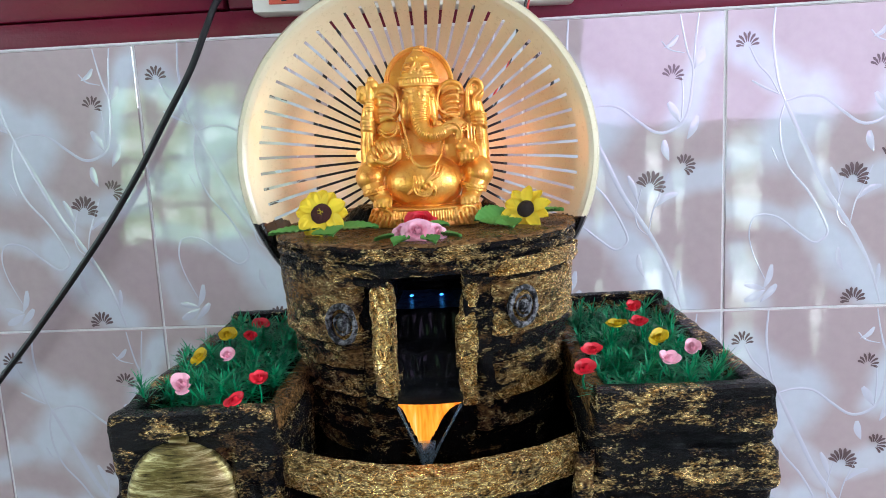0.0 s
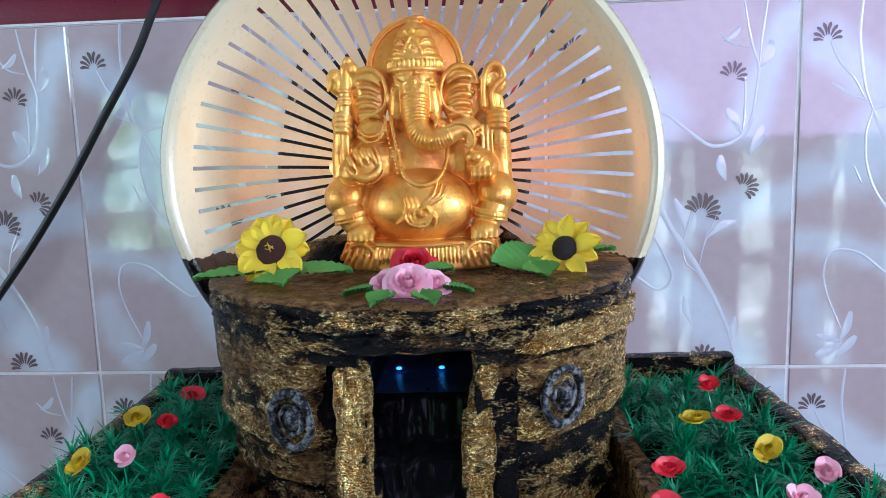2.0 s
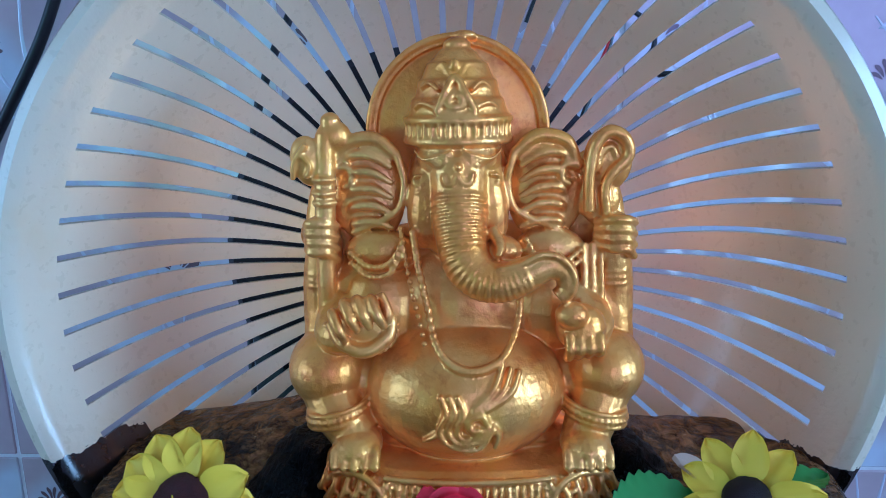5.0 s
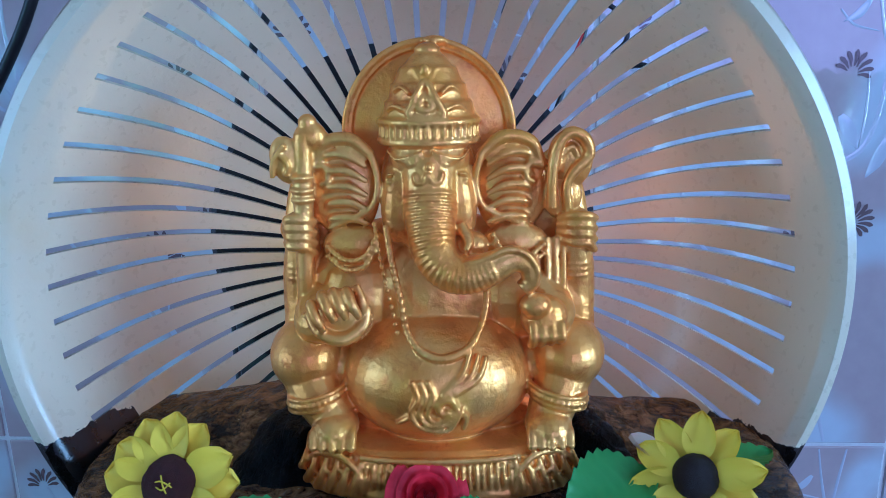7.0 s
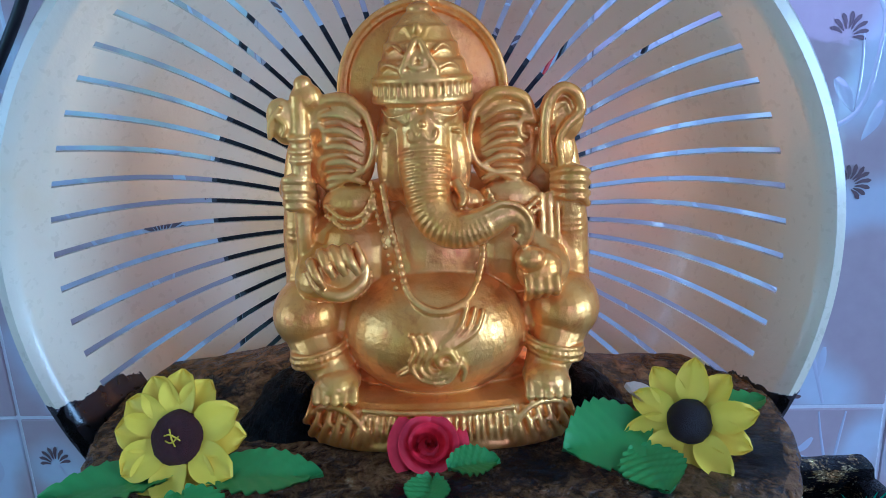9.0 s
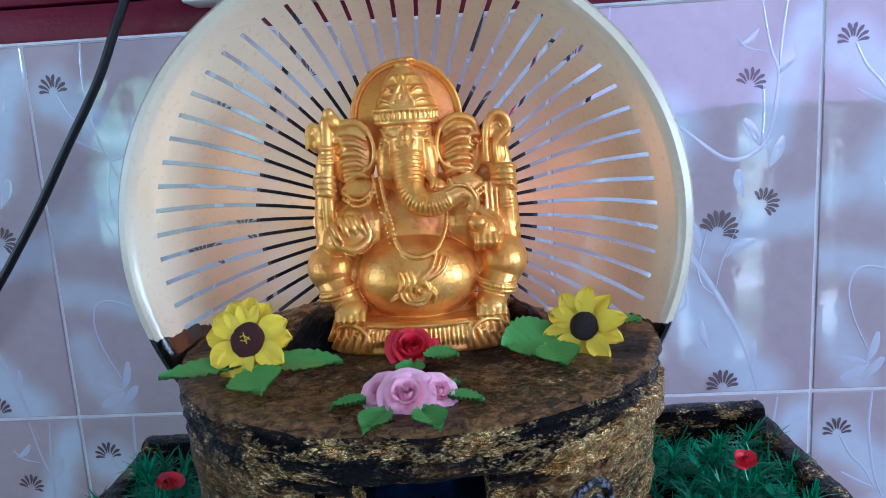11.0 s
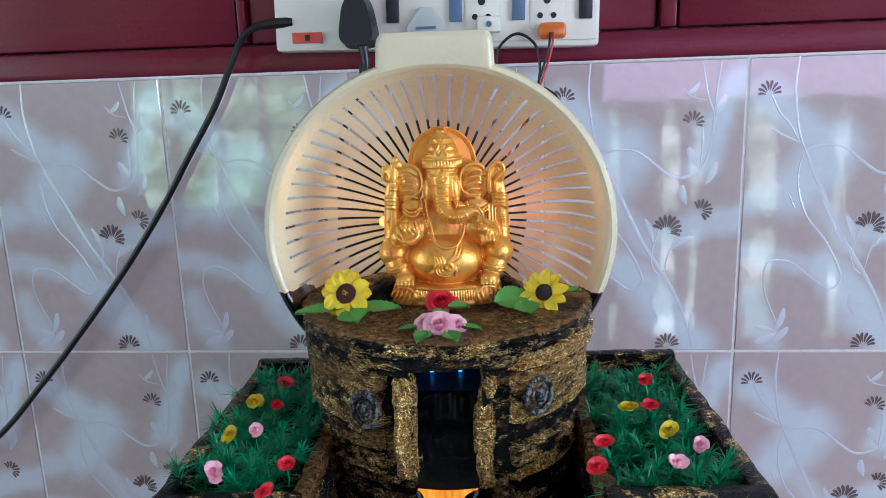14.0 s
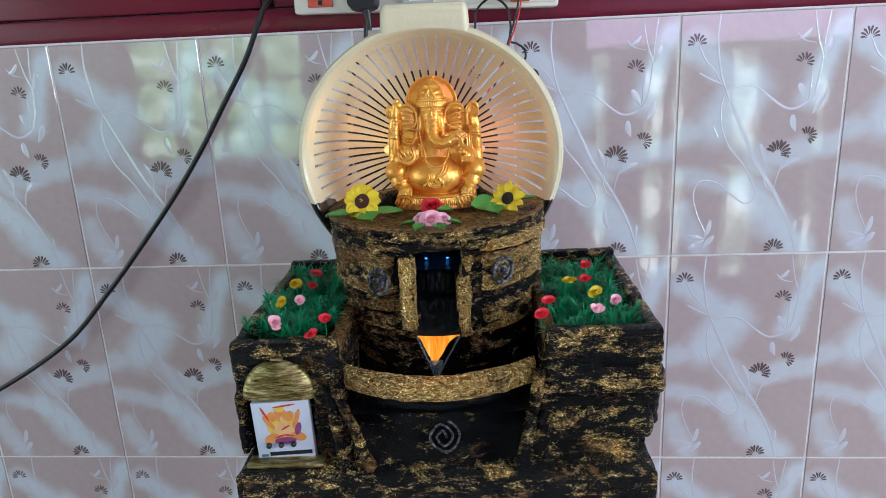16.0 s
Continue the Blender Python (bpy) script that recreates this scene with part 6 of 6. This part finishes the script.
part("printed_bar", Soup().rbox((0, -0.0034, 0.0005), (0.020, 0.0006, 0.0026), 0), BLUE_PL, st)
part("printed_bar", Soup().rbox((0, -0.0034, -0.006), (0.020, 0.0006, 0.003), 0), WHITE_PL, st)

mc = thing("mains_cable", Matrix(), "thick black mains cable sagging across the tiled wall", "cable")
CAB = [(-0.150, -0.006, 1.5525), (-0.166, -0.010, 1.5515), (-0.185, -0.012, 1.549), (-0.202, -0.012, 1.5375), (-0.216, -0.012, 1.512), (-0.237, -0.012, 1.471), (-0.270, -0.012, 1.421), (-0.305, -0.012, 1.368), (-0.352, -0.012, 1.305), (-0.412, -0.012, 1.234), (-0.474, -0.012, 1.165), (-0.548, -0.012, 1.092), (-0.667, -0.012, 1.019), (-0.80, -0.012, 0.96), (-1.0, -0.012, 0.91)]
part("cable", Soup().tube(CAB, 0.0034, 14, 160), CABLE, mc)
part("cable_boot", Soup().tube([(-0.150, -0.006, 1.5525), (-0.166, -0.010, 1.5515), (-0.182, -0.012, 1.5495)], [0.0055, 0.0052, 0.0042], 14, 20), CABLE, mc)

# ---- wall tiles, the last and smallest pieces ----
TW, TH = 0.2, 0.303


def tile_mesh():
    return Soup().rbox((TW / 2, 0.0045, TH / 2), (TW - 0.0026, 0.009, TH - 0.0026), 0.0008, seg=1).mesh("tile", [GLAZE], 20)


def shells_mesh():
    sp = Soup()
    for cx, cz, r, rot, n in ((0.021, 0.2660, 0.0140, 4, 8), (0.148, 0.2395, 0.0135, -20, 8), (0.158, 0.151, 0.0140, -58, 9), (0.1255, 0.130, 0.0185, -22, 10), (0.131, 0.005, 0.0155, 8, 9)):
        for i in range(n):
            a = radians(rot + 90 - 82 + 164 * i / (n - 1))
            ln = r * (0.82 + 0.20 * math.sin(math.pi * i / (n - 1)))
            d, p = Vector((math.cos(a), 0, math.sin(a))), Vector((-math.sin(a), 0, math.cos(a)))
            w = r * 0.090
            bend = 0.10 * r * (1 if i < n / 2 else -1)
            c = Vector((cx, -0.00035, cz))
            pts = [(0.30, -0.25, 0), (0.62, -0.85, 0.5), (0.86, -1.1, 0.2), (1.0, -0.3, 0), (1.0, 0.4, 0), (0.86, 1.1, 0.2), (0.62, 0.85, 0.5), (0.30, 0.25, 0)]
            sp.add([tuple(c + d * ln * t + p * (w * s + bend * b)) for t, s, b in pts], [tuple(range(8))])
    return sp.mesh("shell_print", [PRINT], 0)


def sprigs_mesh():
    sp = Soup()

    def line(pts, w, foot=0.40):
        path = catmull([(u * TW, 0, v * TH) for u, v in pts], max(8, len(pts) * 7))
        n = len(path) - 1
        vs, fs = [], []
        for i, p in enumerate(path):
            d = (path[min(i + 1, n)] - path[max(i - 1, 0)]).normalized()
            s = Vector((-d.z, 0, d.x)) * w * 1.45 * (foot + (1 - foot) * math.sin(math.pi * min(1, 0.12 + 0.88 * i / n)))
            vs += [tuple(p - s + Vector((0, 0.0002, 0))), tuple(p + Vector((0, -0.00048, 0))), tuple(p + s + Vector((0, 0.0002, 0)))]
        for i in range(n):
            for k in (0, 1):
                fs.append((3 * i + k, 3 * i + k + 1, 3 * i + k + 4, 3 * i + k + 3))
        sp.add(vs, fs)

    line([(0.235, 0.995), (0.226, 0.907), (0.236, 0.837), (0.258, 0.756), (0.292, 0.697)], 0.0013)
    line([(0.116, 0.875), (0.158, 0.821), (0.213, 0.780), (0.262, 0.722)], 0.0011)
    line([(0.127, 0.769), (0.188, 0.745), (0.262, 0.721)], 0.0012)
    line([(0.292, 0.697), (0.341, 0.625), (0.405, 0.535), (0.500, 0.405), (0.630, 0.272), (0.729, 0.142), (0.790, 0.010)], 0.0024)
    line([(0.292, 0.697), (0.375, 0.711), (0.474, 0.704), (0.571, 0.656), (0.653, 0.618), (0.721, 0.616), (0.789, 0.642), (0.822, 0.687), (0.838, 0.758), (0.843, 0.821), (0.817, 0.870), (0.796, 0.93), (0.780, 0.99)], 0.0015)
    line([(0.292, 0.697), (0.268, 0.633), (0.278, 0.552), (0.324, 0.474), (0.420, 0.394), (0.492, 0.306), (0.514, 0.253), (0.455, 0.225), (0.369, 0.263), (0.261, 0.318), (0.159, 0.322), (0.128, 0.267), (0.150, 0.195), (0.210, 0.106)], 0.0012)
    line([(0.789, 0.795), (0.793, 0.741), (0.791, 0.687), (0.785, 0.645)], 0.0009)
    line([(0.689, 0.909), (0.730, 0.881), (0.802, 0.868)], 0.0008)
    line([(0.440, 0.493), (0.489, 0.417), (0.552, 0.359), (0.602, 0.301), (0.623, 0.272)], 0.0012)
    line([(0.593, 0.443), (0.570, 0.387), (0.557, 0.335), (0.575, 0.295), (0.616, 0.272)], 0.0008)
    line([(0.724, 0.478), (0.677, 0.404), (0.643, 0.348), (0.623, 0.278)], 0.0009)
    line([(0.229, 0.550), (0.263, 0.502)], 0.0008)
    line([(0.870, 0.990), (0.858, 0.93), (0.850, 0.88), (0.846, 0.83)], 0.0010)
    # leaves: foot, middle and tip of each
    for pts, w in (([(0.890, 0.885), (0.880, 0.850), (0.848, 0.815)], 0.0030), ([(0.769, 0.925), (0.740, 0.900), (0.700, 0.886)], 0.0018), ([(0.722, 0.712), (0.752, 0.682), (0.782, 0.645)], 0.0030),
                   ([(0.866, 0.665), (0.846, 0.625), (0.815, 0.588)], 0.0028), ([(0.701, 0.589), (0.707, 0.555), (0.726, 0.520)], 0.0028), ([(0.520, 0.475), (0.548, 0.434), (0.567, 0.385)], 0.0022),
                   ([(0.770, 0.409), (0.712, 0.398), (0.655, 0.365)], 0.0022), ([(0.245, 0.155), (0.232, 0.110), (0.205, 0.072)], 0.0024), ([(0.110, 0.088), (0.160, 0.080), (0.215, 0.072)], 0.0022),
                   ([(0.110, 0.030), (0.160, 0.045), (0.215, 0.068)], 0.0030), ([(0.270, 0.086), (0.240, 0.060), (0.190, 0.024)], 0.0026), ([(0.569, 0.205), (0.575, 0.165), (0.600, 0.125)], 0.0022), ([(0.776, 0.145), (0.772, 0.105), (0.762, 0.065)], 0.0018)):
        line(pts, w * 1.35, 0.06)
    return sp.mesh("sprig_relief", [SPRIG], 0)


TM, SM, GM = tile_mesh(), shells_mesh(), sprigs_mesh()
for row in range(3):
    for col in range(-6, 7):
        tl = part("tile", TM, GLAZE, wall_tiled, "", pose(-0.3 + TW * (col - 0), 0.0, 1.2 - TH * row))
        part("shell_print", SM, PRINT, tl)
        part("sprig_relief", GM, SPRIG, tl)
